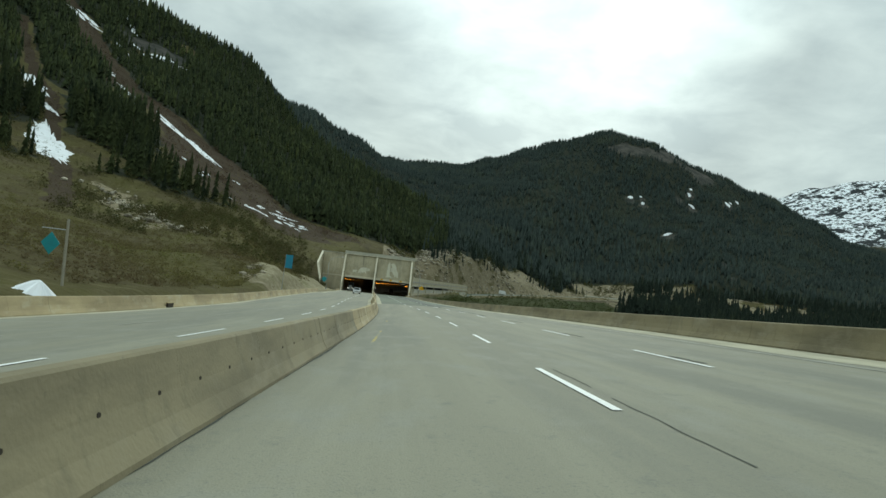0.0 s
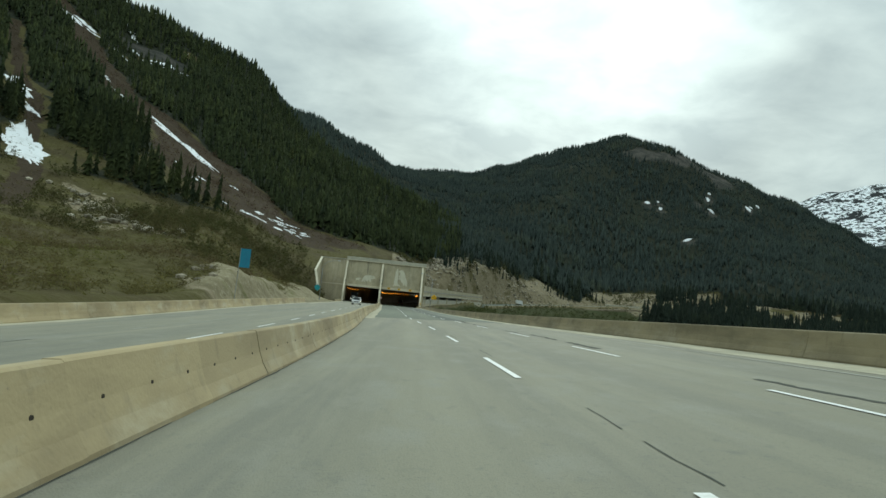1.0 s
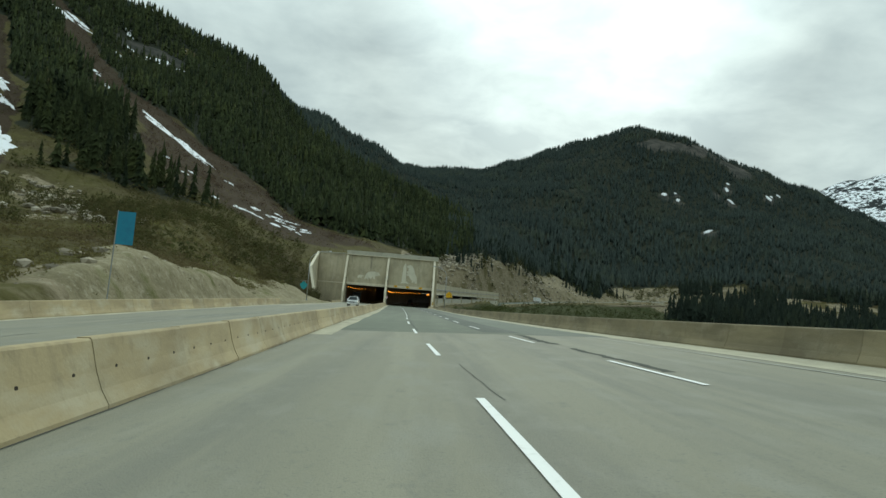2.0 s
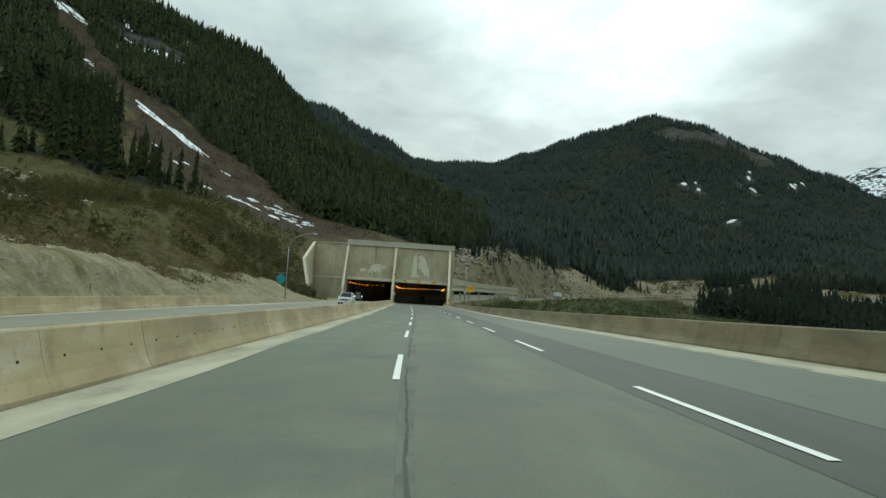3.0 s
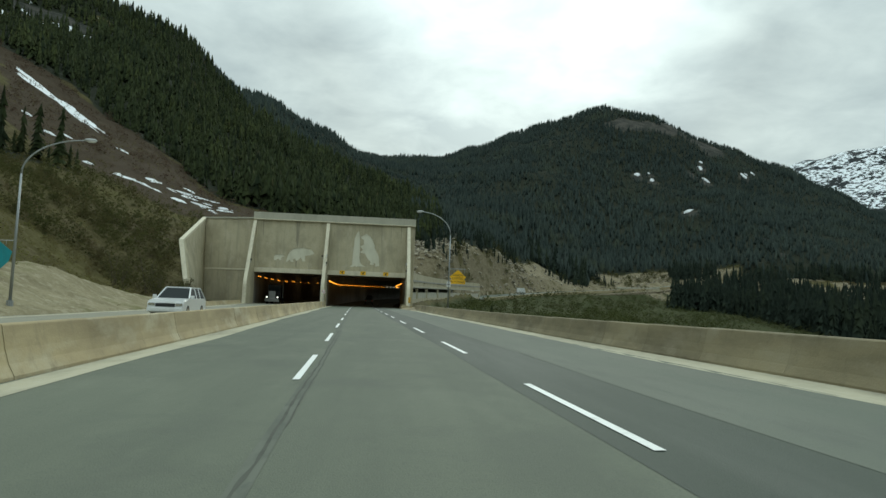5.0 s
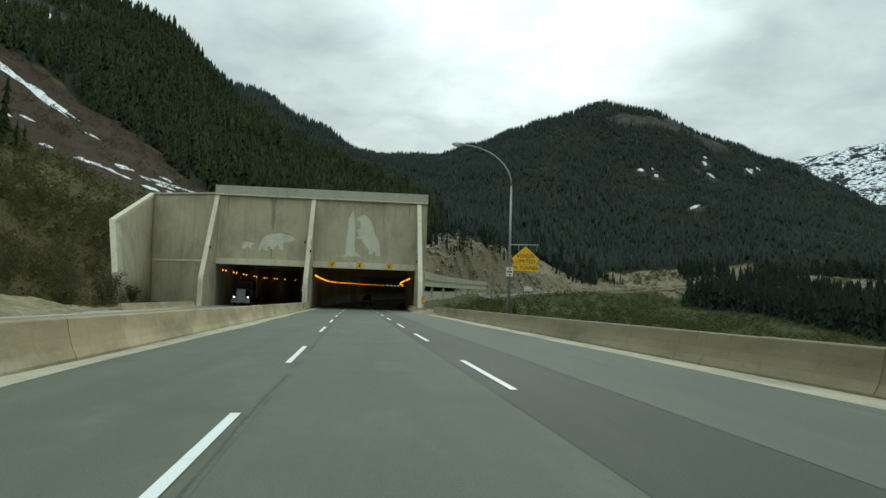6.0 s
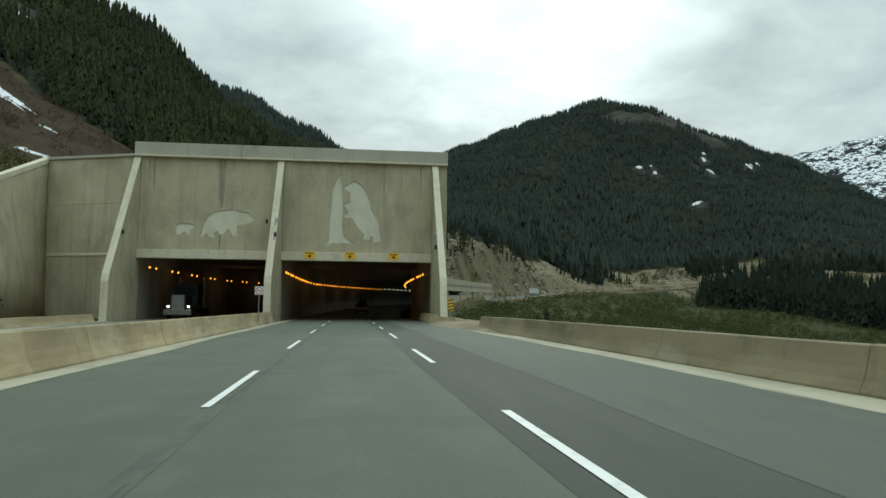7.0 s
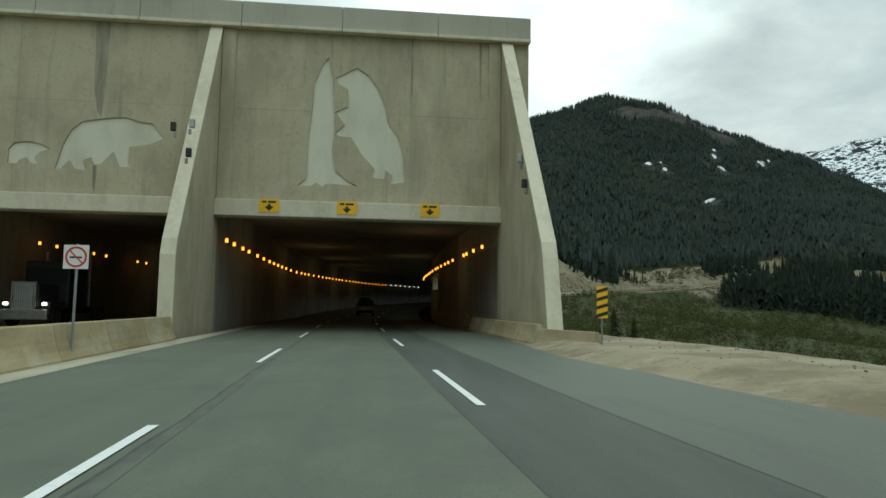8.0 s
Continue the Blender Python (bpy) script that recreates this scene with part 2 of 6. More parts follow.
ASPHALT_SEAM = material("sealed_asphalt_seam", (0.080, 0.087, 0.070), 0.9, layers=[((0.105, 0.113, 0.090), 2.2, 0.40, 0.56, (1, 0.35, 1)), ((0.072, 0.079, 0.066), 7.0, 0.55, 0.7, (1, 0.4, 1))])
BARK = material("conifer_bark", (0.09, 0.075, 0.06), 0.95, bump=0.3)
BUSH = material("olive_brush", (0.150, 0.134, 0.052), 0.95, island=0.2, layers=[((0.122, 0.096, 0.052), 0.05, 0.42, 0.6, ONE), ((0.146, 0.152, 0.045), 0.09, 0.52, 0.68, ONE), ((0.105, 0.089, 0.045), 0.5, 0.5, 0.7, ONE)])
BUSH_DARK = material("dark_green_brush", (0.078, 0.080, 0.030), 0.95, island=0.2, layers=[((0.095, 0.082, 0.038), 0.08, 0.45, 0.62, ONE), ((0.054, 0.060, 0.025), 0.3, 0.5, 0.66, ONE)])
BUSH_BROWN = material("bare_brown_brush", (0.095, 0.068, 0.048), 0.95, island=0.3, layers=[((0.095, 0.082, 0.030), 0.05, 0.56, 0.7, ONE)])
BUSH_GREEN = material("spring_green_brush", (0.072, 0.084, 0.028), 0.95, island=0.2, layers=[((0.056, 0.058, 0.025), 0.05, 0.42, 0.62, ONE), ((0.044, 0.056, 0.024), 0.3, 0.5, 0.66, ONE)])
SNOW = material("old_snow", (0.78, 0.80, 0.82), 0.8, layers=[((0.55, 0.55, 0.54), 0.15, 0.5, 0.75, ONE)], bump=0.3, bump_scale=2)
# dark brown that stands in for the shade inside holes and openings
HOLE_SHADE = material("dark_hole_shade", (0.045, 0.038, 0.028), 0.9)
BANK = material("bank_gravel", (0.245, 0.215, 0.135), 0.97, layers=[((0.165, 0.142, 0.085), 0.35, 0.42, 0.65, ONE), ((0.32, 0.288, 0.20), 1.3, 0.5, 0.7, ONE), ((0.14, 0.12, 0.074), 4.0, 0.54, 0.74, ONE), ((0.125, 0.122, 0.05), 0.22, 0.54, 0.68, ONE), ((0.36, 0.33, 0.25), 7.0, 0.6, 0.72, ONE)], bump=1.0, bump_scale=3.5)
TALUS = material("pale_talus", (0.33, 0.298, 0.23), 0.95, island=0.42, layers=[((0.22, 0.192, 0.14), 0.06, 0.45, 0.66, ONE), ((0.40, 0.375, 0.31), 0.15, 0.56, 0.7, ONE)])
GRAVEL = material("tan_gravel", (0.29, 0.25, 0.168), 0.97, layers=[((0.19, 0.16, 0.105), 0.45, 0.42, 0.6, ONE), ((0.36, 0.325, 0.24), 1.1, 0.52, 0.75, ONE), ((0.17, 0.15, 0.105), 5.0, 0.56, 0.75, ONE)], bump=0.8, bump_scale=14)
ROCK = material("pale_rubble", (0.26, 0.22, 0.155), 0.95, island=0.4, layers=[((0.16, 0.135, 0.095), 0.6, 0.45, 0.7, ONE)])


def exposure_along(mat, stops):
    """One asphalt colour with changing exposure painted in along the road: (y, brightness) pairs."""
    n, l = mat.node_tree.nodes, mat.node_tree.links
    b = n["Principled BSDF"]
    source = b.inputs["Base Color"].links[0].from_socket
    sep, wob = n.new("ShaderNodeSeparateXYZ"), n.new("ShaderNodeTexNoise")
    wob.inputs["Scale"].default_value = 0.12
    add, scale = n.new("ShaderNodeMath"), n.new("ShaderNodeMath")
    add.operation, scale.operation = "MULTIPLY_ADD", "MULTIPLY"
    add.inputs[1].default_value, scale.inputs[1].default_value = 40.0, 1 / 400.0
    where = n.new("ShaderNodeNewGeometry").outputs["Position"]
    l.new(where, sep.inputs["Vector"])
    l.new(where, wob.inputs["Vector"])
    l.new(wob.outputs["Fac"], add.inputs[0])
    l.new(sep.outputs["Y"], add.inputs[2])
    l.new(add.outputs["Value"], scale.inputs[0])
    ramp = n.new("ShaderNodeValToRGB")
    while len(ramp.color_ramp.elements) < len(stops):
        ramp.color_ramp.elements.new(0.5)
    for e, (y, v) in zip(ramp.color_ramp.elements, stops):
        e.position, e.color = (y + 20.0) / 400.0, (v / 2, v / 2, v / 2, 1)
    l.new(scale.outputs["Value"], ramp.inputs["Fac"])
    double = n.new("ShaderNodeMath")
    double.operation, double.inputs[1].default_value = "MULTIPLY", 2.0
    l.new(ramp.outputs["Color"], double.inputs[0])
    hs = n.new("ShaderNodeHueSaturation")
    l.new(double.outputs["Value"], hs.inputs["Value"])
    l.new(source, hs.inputs["Color"])
    l.new(hs.outputs["Color"], b.inputs["Base Color"])


# lighter and darker stretches follow the exposure, put into the colour
for _m in (ASPHALT_NEW, ASPHALT_SHOULDER, ASPHALT_PATCH, ASPHALT_SEAM):
    exposure_along(_m, ((84, 1.24), (112, 1.46), (132, 1.34), (160, 1.06), (205, 1.0), (232, 1.2)))


def leafy(mat, share):
    """Thin leaves let light through."""
    n, l = mat.node_tree.nodes, mat.node_tree.links
    b = n["Principled BSDF"]
    t, mx = n.new("ShaderNodeBsdfTranslucent"), n.new("ShaderNodeMixShader")
    l.new(b.inputs["Base Color"].links[0].from_socket, t.inputs["Color"])
    mx.inputs["Fac"].default_value = share
    l.new(b.outputs["BSDF"], mx.inputs[1])
    l.new(t.outputs["BSDF"], mx.inputs[2])
    l.new(mx.outputs["Shader"], n["Material Output"].inputs["Surface"])


for _n in BANK.node_tree.nodes:
    if _n.bl_idname == "ShaderNodeBump":
        _n.inputs["Distance"].default_value = 0.12
for _m in (BUSH, BUSH_DARK, BUSH_BROWN, BUSH_GREEN):
    leafy(_m, 0.4)


# ---- the road's line ----
KY = [-80, -40, -5, 20, 40, 60, 80, 100, 120, 140, 160, 180, 200, 220, 250, 262]
KX = [1.8, 3.6, 4.9, 5.5, 5.65, 5.3, 4.5, 3.85, 3.5, 3.05, 2.5, 1.85, 1.2, 0.55, -0.3, -0.6]
_y = np.arange(-90.0, 1001.0, 1.0)
_x = np.where(_y < 262, np.interp(_y, KY, KX), 0)
_past = _y >= 262
_x[_past] = -0.6 - 0.02 * np.minimum(_y[_past] - 262, 18) + np.maximum(_y[_past] - 264, 0) ** 2 / (2 * 531.0)
_k = np.hanning(25) / np.hanning(25).sum()
_x[12:-12] = np.convolve(_x, _k, "valid")


def mid(y):
    return np.interp(y, _y, _x)


def bank(y):
    return np.interp(y, [-40, 0, 30, 54, 97, 137, 165, 225, 250], [0.0857, 0.084, 0.0787, 0.07, 0.042, 0.022, 0.015, 0.013, 0.002])


def road_z(y, off):
    return 0.7 * (np.maximum(100.0 - y, 0) / 110.0) ** 2 + (off + 5.6) * bank(y) + 0.018 * np.maximum(y - 285.0, 0)


def on_road(y, off, dz=0.0):
    # the valley-side shoulder narrows towards the shed
    t = min(max((y - 90) / 75.0, 0), 1) * min(max((off - 4.0) / 3.95, 0), 1)
    off = off - 0.95 * t
    return Vector((float(mid(y)) + off, y, float(road_z(y, off)) + dz))


# ---- building helpers ----
def mesh(name, verts, faces, mat, smooth=False):
    me = bpy.data.meshes.new(name)
    me.from_pydata([tuple(v) for v in verts], [], [tuple(f) for f in faces])
    me.materials.append(mat)
    if smooth:
        me.polygons.foreach_set("use_smooth", [True] * len(me.polygons))
    me.update()
    return me


def fast_mesh(name, verts, tris, mat, smooth=False):
    """A mesh of many triangles from arrays."""
    me = bpy.data.meshes.new(name)
    n, k = len(verts), len(tris)
    me.vertices.add(n)
    me.vertices.foreach_set("co", np.asarray(verts, dtype=np.float32).ravel())
    me.loops.add(3 * k)
    me.loops.foreach_set("vertex_index", np.asarray(tris, dtype=np.int32).ravel())
    me.polygons.add(k)
    me.polygons.foreach_set("loop_start", np.arange(0, 3 * k, 3, dtype=np.int32))
    me.polygons.foreach_set("use_smooth", np.full(k, smooth))
    me.materials.append(mat)
    me.update(calc_edges=True)
    me.validate()
    return me


def thing(name, at, label, category, group="", kind="", turn=0.0):
    e = new(name)
    e.matrix_world = pose(*at, 0, 0, turn)
    return tagged(e, label, category, group, kind)


def part(name, bm, mat, parent, label="", smooth=False):
    """Links a bmesh as one mesh object under a thing or a part."""
    me = bpy.data.meshes.new(name)
    bm.to_mesh(me)
    bm.free()
    me.materials.append(mat)
    if smooth:
        me.polygons.foreach_set("use_smooth", [True] * len(me.polygons))
    ob = new(name, me)
    ob.parent = parent
    if label:
        ob["label"] = label
    return ob


def piece(name, me, parent, m):
    ob = new(name, me)
    ob.parent = parent
    ob.matrix_local = m
    return ob


def box(x0, x1, y0, y1, z0, z1, bevel=0.0, bm=None):
    own = bm is None
    bm = bm or bmesh.new()
    r = bmesh.ops.create_cube(bm, size=1.0)["verts"]
    for v in r:
        v.co = ((x0 + x1) / 2 + v.co.x * (x1 - x0), (y0 + y1) / 2 + v.co.y * (y1 - y0), (z0 + z1) / 2 + v.co.z * (z1 - z0))
    if bevel:
        es = [e for e in bm.edges if e.verts[0] in r]
        bmesh.ops.bevel(bm, geom=es, offset=bevel, segments=2, affect="EDGES", profile=0.6)
    return bm


def prism(points, axis, a, b, bevel=0.0):
    """Extrudes an outline (list of 2D points) along an axis from a to b. axis x: points are (y, z); y: (x, z); z: (x, y)."""
    bm = bmesh.new()

    def at(p, w):
        return {"x": (w, p[0], p[1]), "y": (p[0], w, p[1]), "z": (p[0], p[1], w)}[axis]

    lo = [bm.verts.new(at(p, a)) for p in points]
    hi = [bm.verts.new(at(p, b)) for p in points]
    bm.faces.new(lo)
    bm.faces.new(hi[::-1])
    for i in range(len(points)):
        j = (i + 1) % len(points)
        bm.faces.new((lo[j], lo[i], hi[i], hi[j]))
    bmesh.ops.recalc_face_normals(bm, faces=bm.faces[:])
    if bevel:
        bmesh.ops.bevel(bm, geom=bm.edges[:], offset=bevel, segments=1, affect="EDGES")
    return bm


def tube(points, radii, sides=10, bm=None):
    """A round tube through points, with a radius at each."""
    bm = bm or bmesh.new()
    rings, pts = [], [Vector(p) for p in points]
    for i, p in enumerate(pts):
        d = (pts[min(i + 1, len(pts) - 1)] - pts[max(i - 1, 0)]).normalized()
        u = d.cross(Vector((0, 1, 0)) if abs(d.y) < 0.9 else Vector((1, 0, 0))).normalized()
        v = d.cross(u)
        rings.append([bm.verts.new(p + (u * math.cos(a) + v * math.sin(a)) * radii[i]) for a in np.linspace(0, 2 * math.pi, sides, endpoint=False)])
    for r, s in zip(rings, rings[1:]):
        for i in range(sides):
            bm.faces.new((r[i], r[(i + 1) % sides], s[(i + 1) % sides], s[i]))
    bm.faces.new(rings[0][::-1])
    bm.faces.new(rings[-1])
    bmesh.ops.recalc_face_normals(bm, faces=bm.faces[:])
    return bm


def strip(name, y0, y1, off0, off1, dz, mat, label, category="road", step=2.0, across=8, depth=0.0, edge=0.0, parent=None):
    """A ribbon of the road between two offsets from its middle line. edge: how far its outer edges wander."""
    ys = np.linspace(y0, y1, max(2, int((y1 - y0) / step) + 1))
    verts, faces = [], []
    for y in ys:
        a = off0 + edge * noise.noise((y * 0.13, off0, 1.7))
        wide = off1(float(y)) if callable(off1) else off1
        b = wide + edge * noise.noise((y * 0.11, wide, 8.3))
        if across == 1 and edge:
            # a narrow line wanders as a whole and frays a little
            sway = edge * (noise.noise((y * 0.23, off0, 1.7)) + 0.5 * noise.noise((y * 1.1, off0, 4.1)))
            fray = (off1 - off0) * 0.5
            a, b = off0 + sway + fray * noise.noise((y * 2.3, 1.0, 2.0)), off1 + sway + fray * noise.noise((y * 2.7, 5.0, 2.0))
        for i in range(across + 1):
            verts.append(on_road(float(y), a + (b - a) * i / across, dz))
    for r in range(len(ys) - 1):
        for i in range(across):
            k = r * (across + 1) + i
            faces.append((k, k + 1, k + across + 2, k + across + 1))
    ob = new(name, mesh(name, verts, faces, mat))
    if parent:
        ob.parent = parent
        return ob
    return tagged(ob, label, category, kind="structure")


# ---- the land ----
# profiles of the land by bearing (degrees right of ahead), as (distance, height)
LAND = []


def ridge(bearing, *profile):
    """One line of the land: the bearing in degrees, then (distance, height) outwards."""
    LAND.append((bearing, list(profile)))


ridge(-180, (40, -1), (300, 10), (900, 120), (1800, 260))
ridge(-120, (30, 0), (150, 40), (500, 250), (900, 370))
ridge(-90, (23, 0), (140, 38), (420, 210), (800, 380), (1600, 300))
ridge(-60, (27, 0), (150, 26), (350, 120), (600, 270), (800, 370), (1600, 300))
ridge(-45, (33, 0), (200, 28), (380, 95), (640, 235), (840, 358), (1600, 300))
ridge(-30, (46, 0), (200, 14), (355, 50), (475, 104), (640, 185), (880, 345), (1600, 300))
ridge(-22, (62, 0), (150, 5), (282, 25), (400, 66), (545, 122), (650, 168), (790, 235), (950, 329), (1700, 300))
ridge(-15, (90, 0), (150, 6), (300, 25), (377, 42), (530, 88), (745, 190), (915, 294), (1700, 280))
ridge(-8.7, (160, 1), (255, 5), (386, 30), (480, 46), (780, 148), (1085, 270), (2000, 250))
ridge(-4.7, (265, 4), (530, 50), (860, 150), (1262, 279), (2000, 250))
ridge(-1.6, (280, 4), (560, 46), (1000, 165), (1600, 314), (2100, 260))
ridge(1.5, (60, -3), (250, -2), (330, 3), (440, 14), (580, 42), (1000, 150), (1800, 355), (2200, 280))
ridge(4.3, (60, -5), (300, -4), (400, 2), (460, 16), (560, 42), (900, 110), (1850, 372), (2300, 300))
ridge(7, (60, -6), (380, -3), (470, 5), (505, 10), (580, 38), (800, 80), (1700, 366), (2300, 300))
ridge(10, (120, -6), (420, -3), (540, 8), (600, 12), (660, 32), (850, 70), (1560, 376), (2300, 300))
ridge(13, (100, -7), (520, -1), (600, 9), (665, 13), (725, 28), (880, 70), (1570, 412), (2300, 280))
ridge(17, (70, -8), (400, -10), (690, 8), (720, 13), (745, 23), (800, 28), (900, 60), (1100, 150), (1270, 251), (1500, 429), (2300, 250))
ridge(21, (60, -9), (400, -14), (700, 8), (740, 14), (765, 28), (870, 38), (1090, 146), (1300, 252), (1462, 393), (2300, 240))
ridge(25.5, (50, -9), (400, -16), (700, 7), (740, 13), (770, 30), (900, 66), (1330, 233), (1510, 343), (2300, 230))
ridge(29.5, (45, -9), (400, -17), (720, 6), (760, 12), (790, 26), (920, 64), (1330, 192), (1580, 302), (2300, 240), (2900, 545), (3600, 420))
ridge(32.5, (42, -9), (400, -17), (720, 6), (790, 22), (930, 62), (1610, 247), (2300, 250), (2900, 612), (3600, 480))
ridge(35.5, (40, -9), (400, -17), (720, 6), (790, 20), (940, 60), (1620, 194), (2300, 260), (2900, 632), (3600, 500))
ridge(42, (36, -9), (400, -17), (720, 6), (950, 50), (1800, 180), (2300, 260), (2900, 650), (3600, 500))
ridge(60, (33, -9), (400, -15), (900, 30), (1800, 200), (2900, 480))
ridge(90, (33, -8), (300, -12), (900, 60), (1800, 260))
ridge(180, (40, -1), (300, 10), (900, 120), (1800, 260))
RADII = np.concatenate([[8.0], np.geomspace(9, 4600, 420)])
AZS = np.array([a for a, _ in LAND], dtype=float)
TABLE = np.array([np.interp(RADII, [0] + [r for r, _ in p], [p[0][1]] + [z for _, z in p]) for _, p in LAND])
# ease the corners of the profiles
_ker = np.hanning(13) / np.hanning(13).sum()
for _row in TABLE:
    _row[6:-6] = np.convolve(_row, _ker, "valid")
LOGR = np.log(RADII)


def fbm(x, y, size, seed, octaves=4):
    """Value noise in arrays, about -1 to 1."""
    out, amp, total = np.zeros(np.broadcast(x, y).shape), 1.0, 0.0
    for o in range(octaves):
        fx, fy = x / size * 2 ** o + seed * 13.7, y / size * 2 ** o + seed * 7.3
        ix, iy = np.floor(fx), np.floor(fy)
        tx, ty = fx - ix, fy - iy
        tx, ty = tx * tx * (3 - 2 * tx), ty * ty * (3 - 2 * ty)

        def h(a, b):
            s = np.sin(a * 127.1 + b * 311.7 + seed * 74.7) * 43758.5453
            return s - np.floor(s)

        v = (h(ix, iy) * (1 - tx) + h(ix + 1, iy) * tx) * (1 - ty) + (h(ix, iy + 1) * (1 - tx) + h(ix + 1, iy + 1) * tx) * ty
        out, total, amp = out + amp * (2 * v - 1), total + amp, amp * 0.5
    return out / total


def smooth01(v, a, b):
    t = np.clip((v - a) / (b - a), 0, 1)
    return t * t * (3 - 2 * t)


# the highway beyond the shed, across the valley: x, y, z
FAR = [(46, 488, 3.3), (70, 535, 5.5), (100, 580, 8.5), (135, 617, 11.4), (172, 652, 14.2), (234, 698, 19.5), (297, 722, 27.0), (400, 752, 36.0)]


def far_road(x, y):
    """Distance to the far highway's line, its height there, and the side (1 below it, 0 above)."""
    best, high, side = np.full(np.shape(x), 1e9), np.zeros(np.shape(x)), np.zeros(np.shape(x))
    for (ax, ay, az), (bx, by, bz) in zip(FAR, FAR[1:]):
        dx, dy = bx - ax, by - ay
        t = np.clip(((x - ax) * dx + (y - ay) * dy) / (dx * dx + dy * dy), 0, 1)
        d = np.hypot(x - ax - t * dx, y - ay - t * dy)
        near = d < best
        best = np.where(near, d, best)
        high = np.where(near, az + t * (bz - az), high)
        side = np.where(near, (dx * (y - ay) - dy * (x - ax)) < 0, side)
    return best, high, side


def land(x, y):
    """The height of the land."""
    x, y = np.asarray(x, dtype=float), np.asarray(y, dtype=float)
    az, r = np.degrees(np.arctan2(x - 2, y)), np.hypot(x - 2, y)
    i = np.clip(np.searchsorted(AZS, az, side="right") - 1, 0, len(AZS) - 2)
    t = (az - AZS[i]) / (AZS[i + 1] - AZS[i])
    t = t * t * (3 - 2 * t) * 0.5 + t * 0.5
    lr = np.log(np.maximum(r, 8.01))
    k = np.clip(np.searchsorted(LOGR, lr) - 1, 0, len(LOGR) - 2)
    u = np.clip((lr - LOGR[k]) / (LOGR[k + 1] - LOGR[k]), 0, 1)
    z = (TABLE[i, k] * (1 - u) + TABLE[i, k + 1] * u) * (1 - t) + (TABLE[i + 1, k] * (1 - u) + TABLE[i + 1, k + 1] * u) * t
    far = smooth01(r, 250, 1200)
    rise = smooth01(z, 3, 60)
    z = z + fbm(x, y, 160, 3, 5) * (2.0 + 20 * far) * rise + fbm(x, y, 22, 5, 3) * 1.6 * smooth01(z, 2, 30)
    # the bank of pale rubble beside the road
    off = x - mid(y)
    close = 2.1 * smooth01(y, 140, 156) * (1 - smooth01(y, 205, 232))
    m = smooth01(y, 91, 112) * (1 - smooth01(y, 194, 236)) * smooth01(-off + close, 20.0, 24.0 + 1.6 * close) * (1 - smooth01(-off, 30, 58))
    z = z + m * (np.interp(y, [91, 97, 105, 116, 140, 170, 200], [1.3, 2.1, 2.1, 1.3, 1.3, 1.0, 0.9]) + 0.7 * fbm(x, y, 9, 9, 4))
    # the slope's foot falls away before the shed
    foot = road_z(y, -20.0) - 0.2
    lower = smooth01(y, 178, 232) * (1 - smooth01(y, 262, 290)) * (1 - smooth01(-off, 25, 46)) * (off < -8)
    z = z + (foot - z) * 0.93 * lower
    # the ground falls away on the valley side of the shed
    below_road = road_z(y, 0.0) - 1.2 - 0.04 * np.clip(off - 10, 0, 60)
    fall = smooth01(off, 9, 15) * smooth01(y, 250, 275) * (1 - smooth01(y, 480, 530)) * (1 - smooth01(off, 60, 120))
    z = z + (np.minimum(z, below_road) - z) * fall
    # the far highway's bench
    d, high, side = far_road(x, y)
    bench = 1 - smooth01(d, 11.5, 22 + 14 * side)
    z = z + (high - 0.7 - z) * bench
    # the road's bed, cut into the slope
    reach = 8.4 + 1.4 * smooth01(y, 214, 232) * (1 - smooth01(y, 246, 262))
    inside = smooth01(off - close, -22.5 - 7.5 * smooth01(y, 132, 156) * (1 - smooth01(y, 222, 240)) - 15.0 * smooth01(y, 275, 330), -20.0) * (1 - smooth01(off, reach, reach + 4.6)) * (1 - smooth01(y, 492, 508))
    bed = road_z(y, np.clip(off, -21, 17.5)) - 0.35
    inside = np.where(y > -85, inside, inside * smooth01(y, -140, -85))
    return z * (1 - inside) + bed * inside


def along(points, x, y, width):
    """1 near a line through points (x, y), 0 beyond its width; the edge is ragged."""
    best = np.full(np.shape(x), 1e9)
    for (ax, ay), (bx, by) in zip(points, points[1:]):
        dx, dy = bx - ax, by - ay
        t = np.clip(((x - ax) * dx + (y - ay) * dy) / (dx * dx + dy * dy), 0, 1)
        best = np.minimum(best, np.hypot(x - ax - t * dx, y - ay - t * dy))
    ragged = best + width * 0.45 * fbm(x, y, width * 1.3, 11, 4)
    return 1 - smooth01(ragged, width * 0.75, width * 1.1)


# (x, y, radius) of bare cliffs on the far mountain
CRAGS = [(-291, 722, 36), (-262, 702, 24), (-246, 712, 14)]
CLIFFS = [(401, 1035, 17), (408, 980, 15), (432, 851, 13), (418, 797, 12), (537, 1330, 30), (560, 1320, 24), (456, 1423, 26), (445, 1010, 12), (500, 1180, 16)]
# (x, y, radius) of snow that keeps the trees off
CLEAR = [(-338, 649, 14), (-320, 660, 14), (-292, 663, 14), (-285, 700, 14), (-272, 712, 14), (-212, 487, 14), (-202, 483, 14), (-163, 306, 45), (-176, 486, 14), (-67, 385, 22), (-335, 660, 18), (-212, 498, 20), (-272, 716, 14), (-230, 410, 24), (-298, 710, 12), (-276, 705, 10), (-262, 712, 10), (-249, 714, 9), (-270, 786, 12), (-246, 700, 9), (-116, 358, 28), (-100, 348, 24), (-122, 372, 17)]
CHUTE = [(-362, 672), (-316, 640), (-274, 587), (-222, 524), (-196, 508), (-164, 490), (-126, 452), (-90, 430), (-60, 412)]
